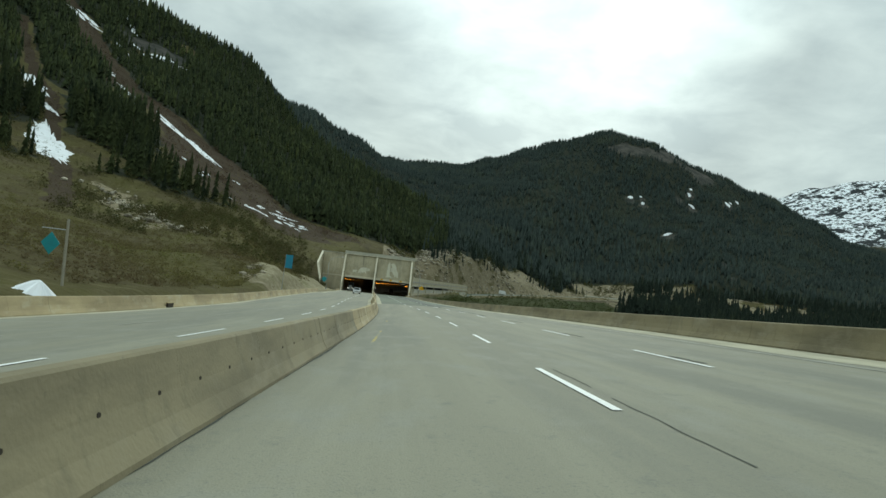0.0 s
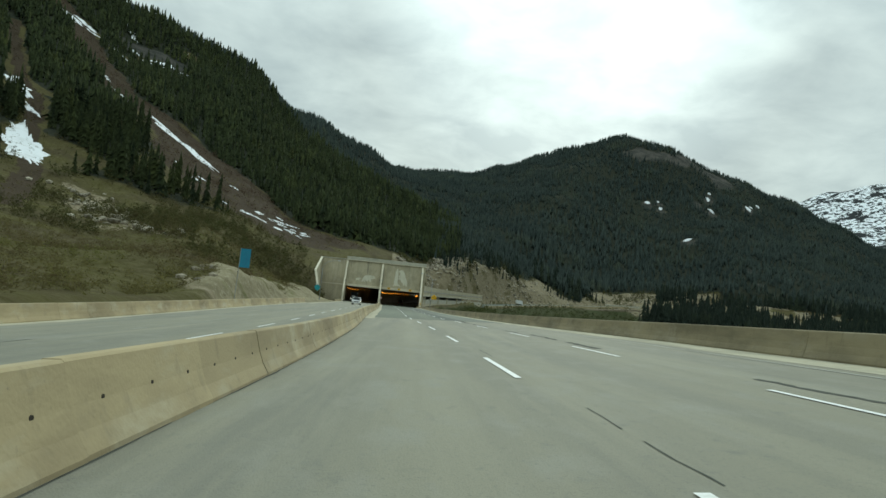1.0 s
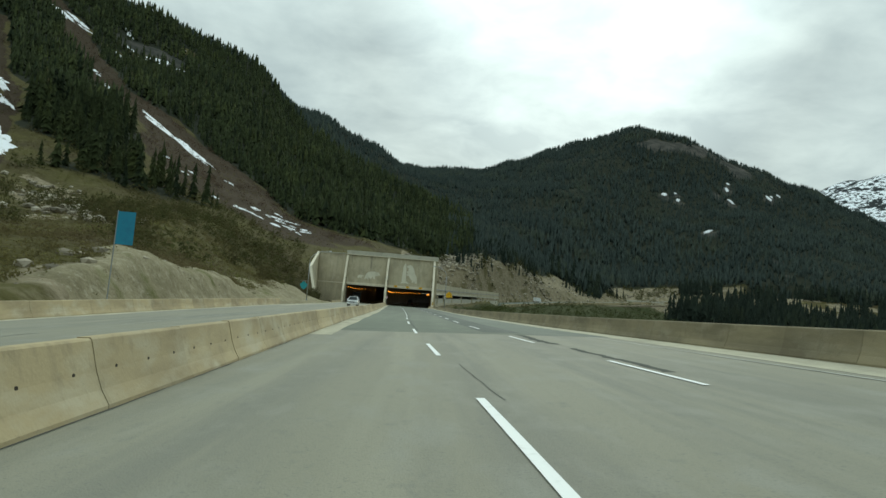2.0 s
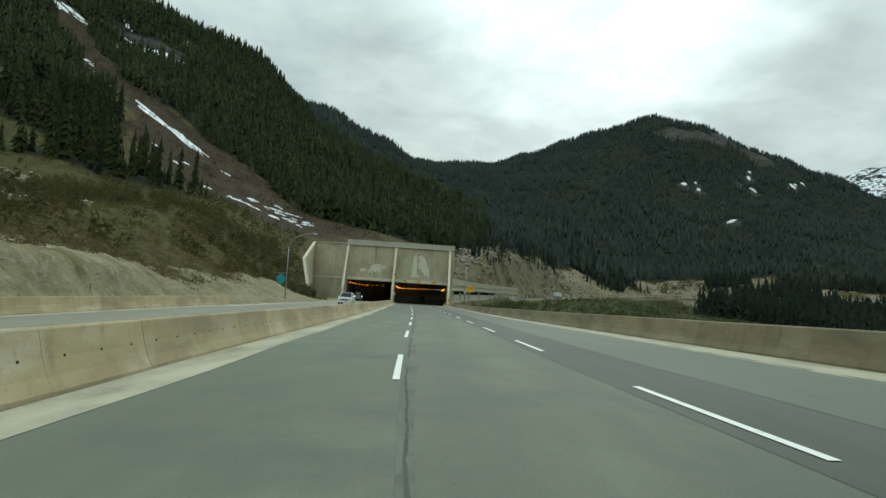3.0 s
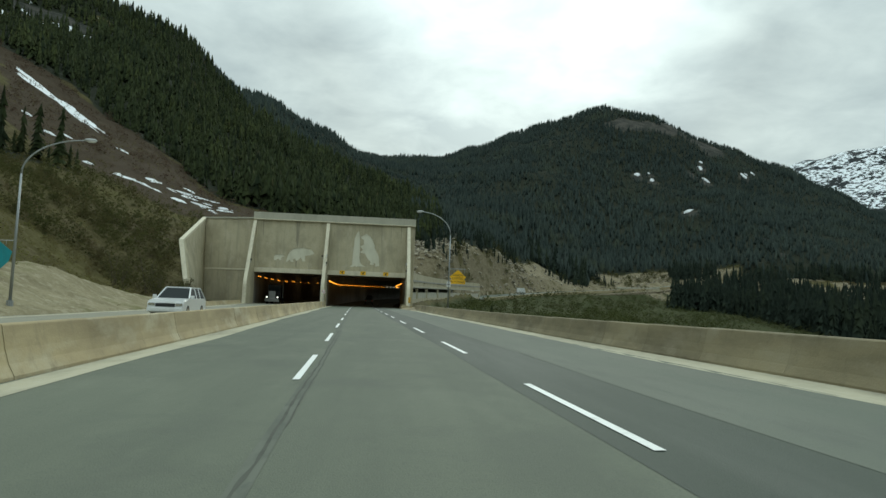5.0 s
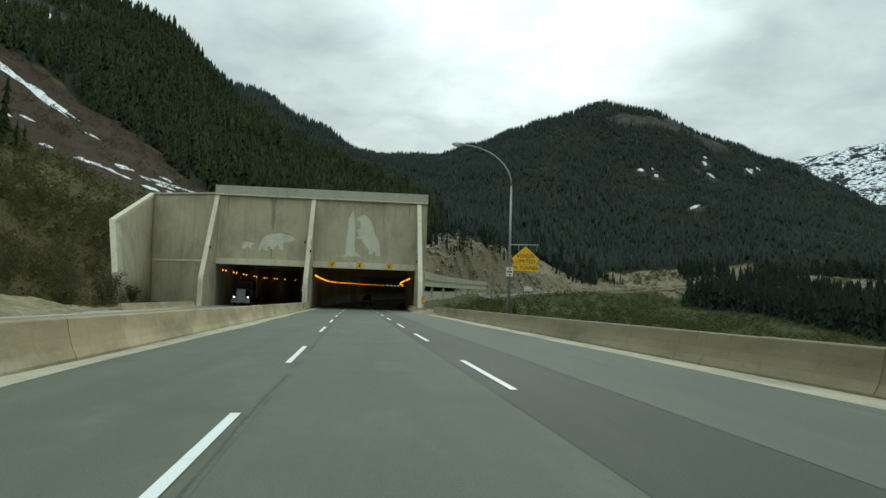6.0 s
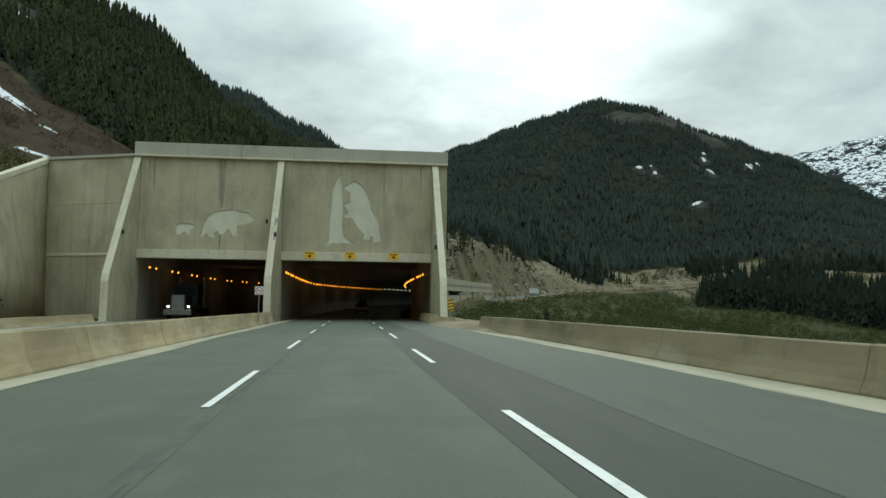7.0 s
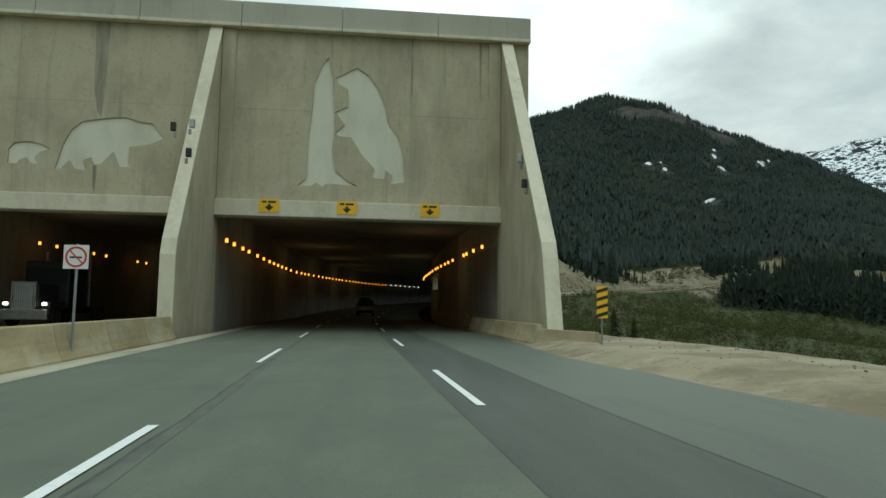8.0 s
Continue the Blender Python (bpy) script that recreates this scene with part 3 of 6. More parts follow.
CHUTE_LOW = [(-184, 500), (-148, 452), (-116, 388), (-90, 374), (-62, 366)]
GULLY = [(-330, 560), (-244, 434), (-208, 393), (-168, 320), (-133, 264), (-93, 184)]
# (x, y, length, width, degrees of its long side from +x)
FAR_SNOW = [(402, 1157, 13, 8, 30), (421, 1142, 10, 6, 60), (533, 1211, 12, 7, 80), (519, 1163, 14, 6, 110), (603, 1198, 11, 7, 110), (617, 1215, 9, 6, 30), (408, 992, 14, 6, 20), (640, 1235, 10, 6, 80), (425, 1168, 8, 5, 10), (545, 1232, 8, 5, 40)]


def cover(x, y):
    """Masks of what covers the land: woods, brown scree, rubble, green brush, bare rock, snowfield."""
    r, az = np.hypot(x - 2, y), np.degrees(np.arctan2(x - 2, y))
    z = land(x, y)
    chute = along(CHUTE_LOW, x, y, 31.0)
    chute = np.maximum(chute, np.maximum(along(CHUTE, x, y, 13.0 + 15.0 * (1 - smooth01(-x, 160, 200)) + 14.0 * (1 - smooth01(-x, 80, 120))), along(GULLY, x, y, 7.0)))
    brown = np.maximum(np.maximum(along(CHUTE_LOW, x, y, 23.0), along(CHUTE, x, y, 13.0 + 15.0 * (1 - smooth01(-x, 160, 200)) + 10.0 * (1 - smooth01(-x, 80, 120)))), along(GULLY, x, y, 4.0))
    for cx, cy, radius in CLEAR:
        chute = np.maximum(chute, 1 - smooth01(np.hypot(x - cx, y - cy) + 5 * fbm(x, y, 12, 91, 2), radius * 0.6, radius))
    low = smooth01(z + 8 * fbm(x, y, 45, 21, 3), 29, 42)
    woods_left = low * (az < 1.5)
    edge = np.interp(az, [1.5, 6, 9.6, 11.7, 14, 15.6, 19.4, 22.7, 25.2, 29.7, 36, 60], [540, 578, 672, 721, 700, 800, 855, 850, 815, 841, 860, 880])
    woods_far = smooth01(r + 22 * fbm(x, y, 40, 23, 3), edge - 6, edge + 12) * (az >= 1.5)
    spur = (az >= 1.5) * (az < 14) * smooth01(z + 8 * fbm(x, y, 40, 25, 3), 36, 48)
    field = smooth01(r, 2250, 2400)
    rock = smooth01(fbm(x, y, 170, 61, 4), 0.44, 0.58) * smooth01(r, 950, 1050) * smooth01(az, 11, 15)
    for cx, cy, radius in CRAGS:
        d = np.hypot(x - cx, y - cy) + 0.8 * radius * fbm(x, y, radius * 0.7, 99, 4)
        rock = np.maximum(rock, 1 - smooth01(d, radius * 0.5, radius * 0.9))
    for cx, cy, radius in CLIFFS:
        d = np.hypot(x - cx, y - cy) + 0.9 * radius * fbm(x, y, radius * 0.8, 97, 3)
        rock = np.maximum(rock, 1 - smooth01(d, radius * 0.45, radius * 0.8))
    for sx, sy, length, width, turn in FAR_SNOW:
        rock = np.maximum(rock, 1 - smooth01(np.hypot(x - sx * 0.992, y - sy * 0.992), length * 0.35 + 2, length * 0.7 + 6))
    woods = np.clip(np.maximum(np.maximum(woods_left, woods_far), spur), 0, 1) * (1 - chute) * (1 - 0.85 * rock) * (1 - field)
    far_d, far_z, below = far_road(x, y)
    stand = x - 226 - (y - 600) * 0.25 + 60 * fbm(x, y, 50, 71, 3)
    valley = smooth01(stand, -4, 8) * smooth01(y, 400, 430) * (1 - smooth01(r + 25 * fbm(x, y, 40, 75, 3), 690, 725)) * (az < 60) * (az > 1.5)
    woods = np.maximum(woods, valley)
    off = x - mid(y)
    rubble = smooth01(y, 86, 100) * (1 - smooth01(y, 200, 240)) * smooth01(-off, 19, 21) * (1 - smooth01(-off + 4 * fbm(x, y, 10, 31, 3), 24, 29))
    ledge = smooth01(fbm(x, y, 26, 33, 3), 0.12, 0.4) * (1 - smooth01(np.hypot(x + 95, y - 248), 26, 40))
    by_shed = (az > -1.5) * (off < -14) * smooth01(r, 330, 370) * (1 - woods_left) * (y < 505)
    cut = (az > 1.5) * smooth01(r, 430, 460) * (1 - woods_far) * (below < 0.5) * smooth01(far_d, 11, 14) * (0.66 + 0.34 * smooth01(fbm(x, y, 17, 43, 4), -0.6, 0.0))
    cut = np.maximum(cut, by_shed * (1 - woods_far) * smooth01(fbm(x, y, 12, 41, 4), -0.75, -0.3))
    cut = np.maximum(cut, (below > 0.5) * (1 - smooth01(far_d + 12 * fbm(x, y, 14, 47, 3), 26, 44)) * smooth01(far_d, 11, 14) * smooth01(y, 640, 670) * (1 - valley))
    pad = smooth01(off, 5, 7) * (1 - smooth01(off + 3 * fbm(x, y, 9, 45, 3), 17, 21)) * smooth01(y, 216, 230) * (1 - smooth01(y, 262, 275))
    ledge = np.maximum(ledge, along([(-112, 262), (-84, 215), (-62, 182)], x, y, 10.0) * smooth01(fbm(x, y, 7, 35, 4), -0.12, 0.22))
    cut = np.maximum(cut, 0.9 * smooth01(az, 21, 24) * smooth01(r, 660, 690) * (1 - smooth01(r, 810, 850)) * smooth01(fbm(x, y, 16, 63, 3), -0.25, 0.1) * (az < 60))
    rubble = np.clip(np.maximum(np.maximum(rubble, pad), np.maximum(0.8 * ledge, 0.95 * cut * (1 - woods))), 0, 1)
    green = (below > 0.5) * smooth01(off, 10, 16) * (1 - pad) * (az > 1.5) * (1 - smooth01(r, 760, 800))
    return woods, brown, rubble, green, rock, field


def ground_material():
    m = bpy.data.materials.new("hillside")
    m.use_nodes = True
    n, l = m.node_tree.nodes, m.node_tree.links
    b = n["Principled BSDF"]
    b.inputs["Roughness"].default_value = 0.95
    b.inputs["Specular IOR Level"].default_value = 0.06
    tc = n.new("ShaderNodeTexCoord")

    def noise_fac(scale, low, high):
        nz = n.new("ShaderNodeTexNoise")
        nz.inputs["Scale"].default_value, nz.inputs["Detail"].default_value, nz.inputs["Roughness"].default_value = scale, 7, 0.65
        l.new(tc.outputs["Object"], nz.inputs["Vector"])
        mr = n.new("ShaderNodeMapRange")
        mr.inputs["From Min"].default_value, mr.inputs["From Max"].default_value = low, high
        l.new(nz.outputs["Fac"], mr.inputs["Value"])
        return mr.outputs["Result"]

    def mixed(a, c, fac):
        mx = n.new("ShaderNodeMix")
        mx.data_type = "RGBA"
        for v, socket in ((a, mx.inputs["A"]), (c, mx.inputs["B"])):
            if isinstance(v, tuple):
                socket.default_value = (*v, 1)
            else:
                l.new(v, socket)
        l.new(fac, mx.inputs["Factor"])
        return mx.outputs["Result"]

    def masked(name, scale):
        at = n.new("ShaderNodeAttribute")
        at.attribute_name = name
        nz = n.new("ShaderNodeTexNoise")
        nz.inputs["Scale"].default_value, nz.inputs["Detail"].default_value = scale, 6
        l.new(tc.outputs["Object"], nz.inputs["Vector"])
        ad = n.new("ShaderNodeMath")
        ad.operation = "ADD"
        l.new(at.outputs["Fac"], ad.inputs[0])
        l.new(nz.outputs["Fac"], ad.inputs[1])
        mr = n.new("ShaderNodeMapRange")
        mr.inputs["From Min"].default_value, mr.inputs["From Max"].default_value = 0.85, 1.1
        l.new(ad.outputs["Value"], mr.inputs["Value"])
        return mr.outputs["Result"]

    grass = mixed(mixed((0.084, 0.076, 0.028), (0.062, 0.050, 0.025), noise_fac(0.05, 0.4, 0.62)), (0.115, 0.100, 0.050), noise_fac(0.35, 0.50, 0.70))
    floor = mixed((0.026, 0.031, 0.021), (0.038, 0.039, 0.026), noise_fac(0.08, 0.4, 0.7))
    scree = mixed(mixed((0.050, 0.037, 0.024), (0.062, 0.046, 0.031), noise_fac(0.12, 0.4, 0.65)), (0.044, 0.036, 0.017), noise_fac(0.5, 0.5, 0.7))
    rubble = mixed(mixed(mixed((0.235, 0.20, 0.13), (0.155, 0.128, 0.08), noise_fac(0.3, 0.4, 0.65)), (0.31, 0.28, 0.20), noise_fac(1.6, 0.52, 0.7)), (0.115, 0.10, 0.048), noise_fac(0.075, 0.52, 0.64))
    green = mixed((0.042, 0.052, 0.020), (0.064, 0.062, 0.031), noise_fac(0.15, 0.4, 0.7))
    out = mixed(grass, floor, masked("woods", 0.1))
    out = mixed(out, scree, masked("scree", 0.1))
    out = mixed(out, green, masked("green", 0.2))
    out = mixed(out, rubble, masked("rubble", 0.25))
    out = mixed(out, mixed((0.082, 0.076, 0.066), (0.036, 0.039, 0.033), noise_fac(0.06, 0.4, 0.62)), masked("rock", 0.06))
    ice = mixed(mixed((0.035, 0.039, 0.041), (0.80, 0.83, 0.86), noise_fac(0.022, 0.455, 0.475)), (0.035, 0.039, 0.039), noise_fac(0.085, 0.515, 0.54))
    out = mixed(out, ice, masked("snowfield", 0.01))
    l.new(out, b.inputs["Base Color"])
    nz = n.new("ShaderNodeTexNoise")
    nz.inputs["Scale"].default_value, nz.inputs["Detail"].default_value = 0.9, 8
    l.new(tc.outputs["Object"], nz.inputs["Vector"])
    bp = n.new("ShaderNodeBump")
    bp.inputs["Strength"].default_value, bp.inputs["Distance"].default_value = 0.8, 0.8
    l.new(nz.outputs["Fac"], bp.inputs["Height"])
    l.new(bp.outputs["Normal"], b.inputs["Normal"])
    return m


def build_ground():
    az = np.radians(np.concatenate([np.arange(-180, -60, 3.0), np.arange(-60, -40, 0.7), np.arange(-40, 50, 0.32), np.arange(50, 180, 3.0)]))
    rr = np.concatenate([[1.5, 5], np.geomspace(9, 60, 50), np.geomspace(60.6, 420, 230), np.geomspace(422, 900, 190), np.geomspace(909, 4600, 150)])
    n, k = len(az), len(rr)
    gx, gy = 2 + np.outer(rr, np.sin(az)), np.outer(rr, np.cos(az))
    gz = land(gx, gy)
    verts = np.stack([gx, gy, gz], -1).reshape(-1, 3)
    verts = np.vstack([verts, [[2, 0, float(land(2.0, 0.0))]]])
    idx = np.arange(n * k).reshape(k, n)
    a, b = idx[:-1], idx[1:]
    a2, b2 = np.roll(a, -1, 1), np.roll(b, -1, 1)
    tris = np.concatenate([np.stack([a, b2, b], -1).reshape(-1, 3), np.stack([a, a2, b2], -1).reshape(-1, 3), np.stack([np.full(n, n * k), np.roll(idx[0], -1), idx[0]], -1)])
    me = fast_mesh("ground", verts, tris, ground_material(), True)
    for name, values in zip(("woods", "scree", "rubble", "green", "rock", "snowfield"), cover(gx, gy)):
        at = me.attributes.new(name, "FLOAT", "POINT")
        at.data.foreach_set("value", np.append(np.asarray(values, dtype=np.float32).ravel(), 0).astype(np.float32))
    return tagged(new("ground", me), "steep brown and green mountainside and valley floor", "ground", kind="structure")


build_ground()


# ---- trees ----
def conifer_template(tiers, sides, seed, spread=0.17):
    """A conifer 1 high: ragged skirts of boughs, one above the other. Arrays of points and triangles."""
    rnd = random.Random(seed)
    verts, tris = [], []
    for t in range(tiers):
        f = t / tiers
        low = 0.05 + 0.90 * f + rnd.uniform(-0.2, 0.2) / tiers
        high = min(low + 0.9 * 2.3 / tiers, 1.0)
        wide = (spread * (1 - f) ** 0.75 + 0.012) * rnd.uniform(0.72, 1.18)
        lean = rnd.uniform(0, 6.28)
        cx, cy = 0.18 * wide * math.cos(lean), 0.18 * wide * math.sin(lean)
        top = len(verts)
        verts.append((rnd.uniform(-0.006, 0.006), rnd.uniform(-0.006, 0.006), high))
        turn = rnd.uniform(0, 6.28)
        for i in range(sides):
            a = turn + 6.283 * (i + rnd.uniform(-0.3, 0.3)) / sides
            w = wide * (rnd.uniform(0.8, 1.35) if i % 2 == 0 else rnd.uniform(0.3, 0.6))
            verts.append((cx + w * math.cos(a), cy + w * math.sin(a), low - (0.25 * w if i % 2 == 0 else -0.4 / tiers) + rnd.uniform(-0.3, 0.3) / tiers))
        for i in range(sides):
            tris.append((top, top + 1 + i, top + 1 + (i + 1) % sides))
    return np.array(verts), np.array(tris)


def woods_mesh(name, xs, ys, heights, templates, mat, seed, sink=0.4, smooth=False):
    rng = np.random.default_rng(seed)
    zs = land(xs, ys)
    pick = rng.integers(0, len(templates), len(xs))
    all_v, all_t, base = [], [], 0
    for k, (tv, tt) in enumerate(templates):
        sel = np.where(pick == k)[0]
        if not len(sel):
            continue
        a, h, w = rng.uniform(0, 6.283, len(sel)), heights[sel], rng.uniform(0.75, 1.3, len(sel))
        lean = rng.normal(0, 0.02, (len(sel), 2))
        c, s = np.cos(a)[:, None], np.sin(a)[:, None]
        vx = (tv[None, :, 0] * c - tv[None, :, 1] * s) * (h * w)[:, None] + xs[sel][:, None] + lean[:, :1] * h[:, None] * tv[None, :, 2]
        vy = (tv[None, :, 0] * s + tv[None, :, 1] * c) * (h * w)[:, None] + ys[sel][:, None] + lean[:, 1:] * h[:, None] * tv[None, :, 2]
        vz = tv[None, :, 2] * h[:, None] + zs[sel][:, None] - sink
        all_v.append(np.stack([vx, vy, vz], -1).reshape(-1, 3))
        all_t.append((tt[None] + (np.arange(len(sel)) * len(tv))[:, None, None] + base).reshape(-1, 3))
        base += len(sel) * len(tv)
    return fast_mesh(name, np.concatenate(all_v), np.concatenate(all_t), mat, smooth)


def scatter(count, az0, az1, r0, r1, seed, power=1.0):
    rng = np.random.default_rng(seed)
    az = np.radians(rng.uniform(az0, az1, count))
    r = (r0 ** (1 + power) + rng.uniform(0, 1, count) * (r1 ** (1 + power) - r0 ** (1 + power))) ** (1 / (1 + power))
    return 2 + r * np.sin(az), r * np.cos(az), rng.uniform(0, 1, count), rng


def build_woods():
    near = [conifer_template(13, 8, s, 0.105 + 0.012 * (s % 4)) for s in range(8)]
    middle = [conifer_template(6, 5, s + 40, 0.110 + 0.016 * (s % 4)) for s in range(8)]
    far = [conifer_template(2, 5, s + 20, 0.12 + 0.015 * (s % 3)) for s in range(6)]
    # the wooded slope above the road
    x, y, u, rng = scatter(21000, -52, 4, 90, 900, 3)
    keep = cover(x, y)[0] > 0.35 + 0.5 * u
    x, y = x[keep], y[keep]
    h = rng.uniform(6, 20, len(x)) * (0.75 + 0.4 * (fbm(x, y, 60, 51, 2) + 0.4)) * (1.15 - 0.15 * smooth01(np.hypot(x, y), 300, 520))
    close = np.hypot(x, y) < 440
    tagged(new("lower_hillside_woods", woods_mesh("lower_hillside_woods", x[close], y[close], h[close], near, FOREST, 5)), "tall dark conifers at the foot of the wooded slope", "woods", kind="stuff")
    x, y, h = x[~close], y[~close], h[~close]
    tagged(new("hillside_woods", woods_mesh("hillside_woods", x, y, h, middle, FOREST, 5, smooth=True)), "dense dark conifers on the steep slope above the road", "woods", kind="stuff")
    # beyond
    x, y, u, rng = scatter(84000, -30, 42, 500, 1900, 4)
    r = np.hypot(x - 2, y)
    az = np.degrees(np.arctan2(x - 2, y))
    keep = (cover(x, y)[0] > 0.3 + 0.5 * u) & ((r > 900) | (az > 2)) & ((r > 700) | (az < 16)) & ((r < 1840) | (az < 14))
    x, y = x[keep], y[keep]
    h = rng.uniform(6, 16, len(x)) * (0.85 + 0.5 * fbm(x, y, 80, 77, 3))
    tagged(new("mountain_woods", woods_mesh("mountain_woods", x, y, h, far, FOREST_HAZED, 6, smooth=True)), "far dark conifer forest covering the mountains", "woods", kind="stuff")
    # the valley below the road
    x, y, u, rng = scatter(6000, 10, 56, 380, 740, 7, 0.7)
    w = cover(x, y)[0]
    keep = (w > 0.3 + 0.6 * u) & (np.hypot(x - 2, y) < 735)
    x, y = x[keep], y[keep]
    h = rng.uniform(8, 25, len(x))
    tagged(new("valley_woods", woods_mesh("valley_woods", x, y, h, [conifer_template(9, 7, s + 60, 0.115 + 0.012 * (s % 4)) for s in range(6)], CONIFER_DARK, 8)), "dark conifers standing in the valley below the road", "woods", kind="stuff")


    # firs thinning out over the top of the rocky slope
    x, y, u, rng = scatter(2600, 2.5, 17, 470, 740, 19)
    z = land(x, y)
    keep = (fbm(x, y, 30, 66, 3) > 0.28 - 0.5 * smooth01(z, 18, 46)) & (z > 11) & (far_road(x, y)[0] > 18)
    x, y = x[keep], y[keep]
    tagged(new("slope_firs", woods_mesh("slope_firs", x, y, rng.uniform(3, 11, len(x)), middle, CONIFER_DARK, 20)), "small dark firs thinning out over the rocky slope", "woods", kind="stuff")
    # scattered trees on the rock band
    x, y, u, rng = scatter(2600, 20, 44, 690, 850, 9)
    keep = (fbm(x, y, 40, 65, 3) > -0.05) & (far_road(x, y)[0] > 16)
    x, y = x[keep], y[keep]
    tagged(new("band_woods", woods_mesh("band_woods", x, y, rng.uniform(7, 18, len(x)), middle, CONIFER_DARK, 10)), "scattered dark firs along the rocky band", "woods", kind="stuff")


build_woods()


def leafy_template(leaves, seed, high=0.8, size=0.1):
    """A bush 1 across: small leaf sprays over a dome, with gaps."""
    rnd = random.Random(seed)
    verts, tris = [], []
    for i in range(leaves):
        a, e, d = rnd.uniform(0, 6.283), rnd.uniform(0.0, 1.5), rnd.uniform(0.25, 0.5)
        c = Vector((d * math.cos(a) * math.cos(e), d * math.sin(a) * math.cos(e), d * math.sin(e) * 2 * high))
        k = len(verts)
        for j in range(3):
            verts.append(tuple(c + Vector((rnd.uniform(-1, 1), rnd.uniform(-1, 1), rnd.uniform(-0.8, 1))) * size))
        tris.append((k, k + 1, k + 2))
    return np.array(verts), np.array(tris)


def build_brush():
    bushes = [leafy_template(40, s, h, 0.10) for s, h in enumerate((0.45, 0.6, 0.75, 0.95, 1.2))]
    x, y, u, rng = scatter(17000, -60, -3, 60, 480, 12, 0.5)
    w, chute, rub, green, rock, field = cover(x, y)
    off = x - mid(y)
    keep = (off < -23) & (w < 0.6) & (u > 0.35 * rub + 0.35 * chute) & (fbm(x, y, 30, 81, 3) > -0.7 + 0.5 * u) & ((y < 250) | (off < -33))
    x, y = x[keep], y[keep]
    tagged(new("hillside_brush", woods_mesh("hillside_brush", x, y, rng.uniform(0.6, 2.4, len(x)) * rng.uniform(0.6, 1.0, len(x)), bushes, BUSH, 13)), "olive and brown brush over the lower slope", "brush", kind="stuff")
    # dark thickets on the lower slope and at the edge of the woods
    thicket = [leafy_template(42, s + 160, h, 0.12) for s, h in enumerate((0.7, 1.0, 1.3))]
    x, y, u, rng = scatter(9000, -58, -6, 70, 420, 34, 0.7)
    w, chute, rub = cover(x, y)[:3]
    keep = (x - mid(y) < -27) & (chute < 0.4) & (rub < 0.3) & ((fbm(x, y, 40, 95, 3) > 0.18 - 0.4 * smooth01(-x / np.maximum(y, 1), 0.42, 0.75)) | ((w > 0.04) & (w < 0.7) & (u > 0.4)))
    x, y = x[keep], y[keep]
    tagged(new("hillside_thicket", woods_mesh("hillside_thicket", x, y, rng.uniform(1.2, 4.5, len(x)), thicket, BUSH_DARK, 35)), "dark green thickets over the lower slope", "brush", kind="stuff")
    # bare brown brush in the avalanche chute
    x, y, u, rng = scatter(9000, -48, 0, 240, 900, 32, 0.8)
    keep = (cover(x, y)[1] > 0.5) & ((y < 250) | (x - mid(y) < -36))
    x, y = x[keep], y[keep]
    tagged(new("chute_brush", woods_mesh("chute_brush", x, y, rng.uniform(1.0, 3.6, len(x)) * (0.6 + 0.9 * (np.hypot(x, y) > 400)), bushes, BUSH_BROWN, 33)), "bare brown brush in the avalanche chute", "brush", kind="stuff")
    # thick brush behind the roadside bank
    y = rng.uniform(40, 256, 6500)
    off = -(24.5 + 50 * rng.uniform(0, 1, 6500) ** 1.4)
    x = mid(y) + off
    keep = (fbm(x, y, 18, 85, 3) > -0.5) & (cover(x, y)[0] < 0.6) & ((y < 238) | (off < -31.5))
    x, y = x[keep], y[keep]
    tagged(new("roadside_brush", woods_mesh("roadside_brush", x, y, rng.uniform(0.5, 1.7, len(x)), bushes, BUSH, 23)), "thick olive brush behind the roadside bank", "brush", kind="stuff")
    # taller shrubs where the slope meets the shed
    y = rng.uniform(160, 300, 1700)
    off = -(27 + 60 * rng.uniform(0, 1, 1700) ** 1.2)
    x = mid(y) + off
    keep = ((y < 232) | (off < -33)) & (fbm(x, y, 22, 89, 3) > -0.02 - 0.25 * smooth01(y, 200, 235)) & (cover(x, y)[0] < 0.5)
    x, y = x[keep], y[keep]
    tall = [leafy_template(90, s + 140, h, 0.085) for s, h in enumerate((0.8, 1.1, 1.4))]
    tagged(new("slope_shrubs", woods_mesh("slope_shrubs", x, y, rng.uniform(1.4, 4.2, len(x)), tall, BUSH_DARK, 24)), "tall olive shrubs at the slope's foot by the shed", "brush", kind="stuff")
    x, y, u, rng = scatter(15000, 1, 45, 235, 740, 14, 0.7)
    w, chute, rub, green, rock, field = cover(x, y)
    off = x - mid(y)
    keep = (off > 18) & (w < 0.5) & (green > 0.5) & (u > 0.9 * rub) & (y > 330) & (fbm(x, y, 34, 83, 3) > -0.45)
    x, y = x[keep], y[keep]
    tagged(new("valley_brush", woods_mesh("valley_brush", x, y, rng.uniform(1.6, 4.6, len(x)), bushes, BUSH_GREEN, 15)), "fresh green brush on the valley floor", "brush", kind="stuff")
    fine = [leafy_template(70, s + 70, h, 0.08) for s, h in enumerate((0.7, 1.0, 1.4))]
    y = rng.uniform(96, 345, 2800)
    off = 13.0 + 75 * rng.uniform(0, 1, 2800) ** 1.5
    x = mid(y) + off
    keep = ((y < 215) | (off > 15.5)) & ((y < 250) | (off > 15)) & (cover(x, y)[0] < 0.5) & (fbm(x, y, 20, 87, 3) > -0.4)
    x, y = x[keep], y[keep]
    tagged(new("verge_brush", woods_mesh("verge_brush", x, y, rng.uniform(0.8, 2.6, len(x)), fine, BUSH_GREEN, 16)), "low green brush below the road's edge", "brush", kind="stuff")


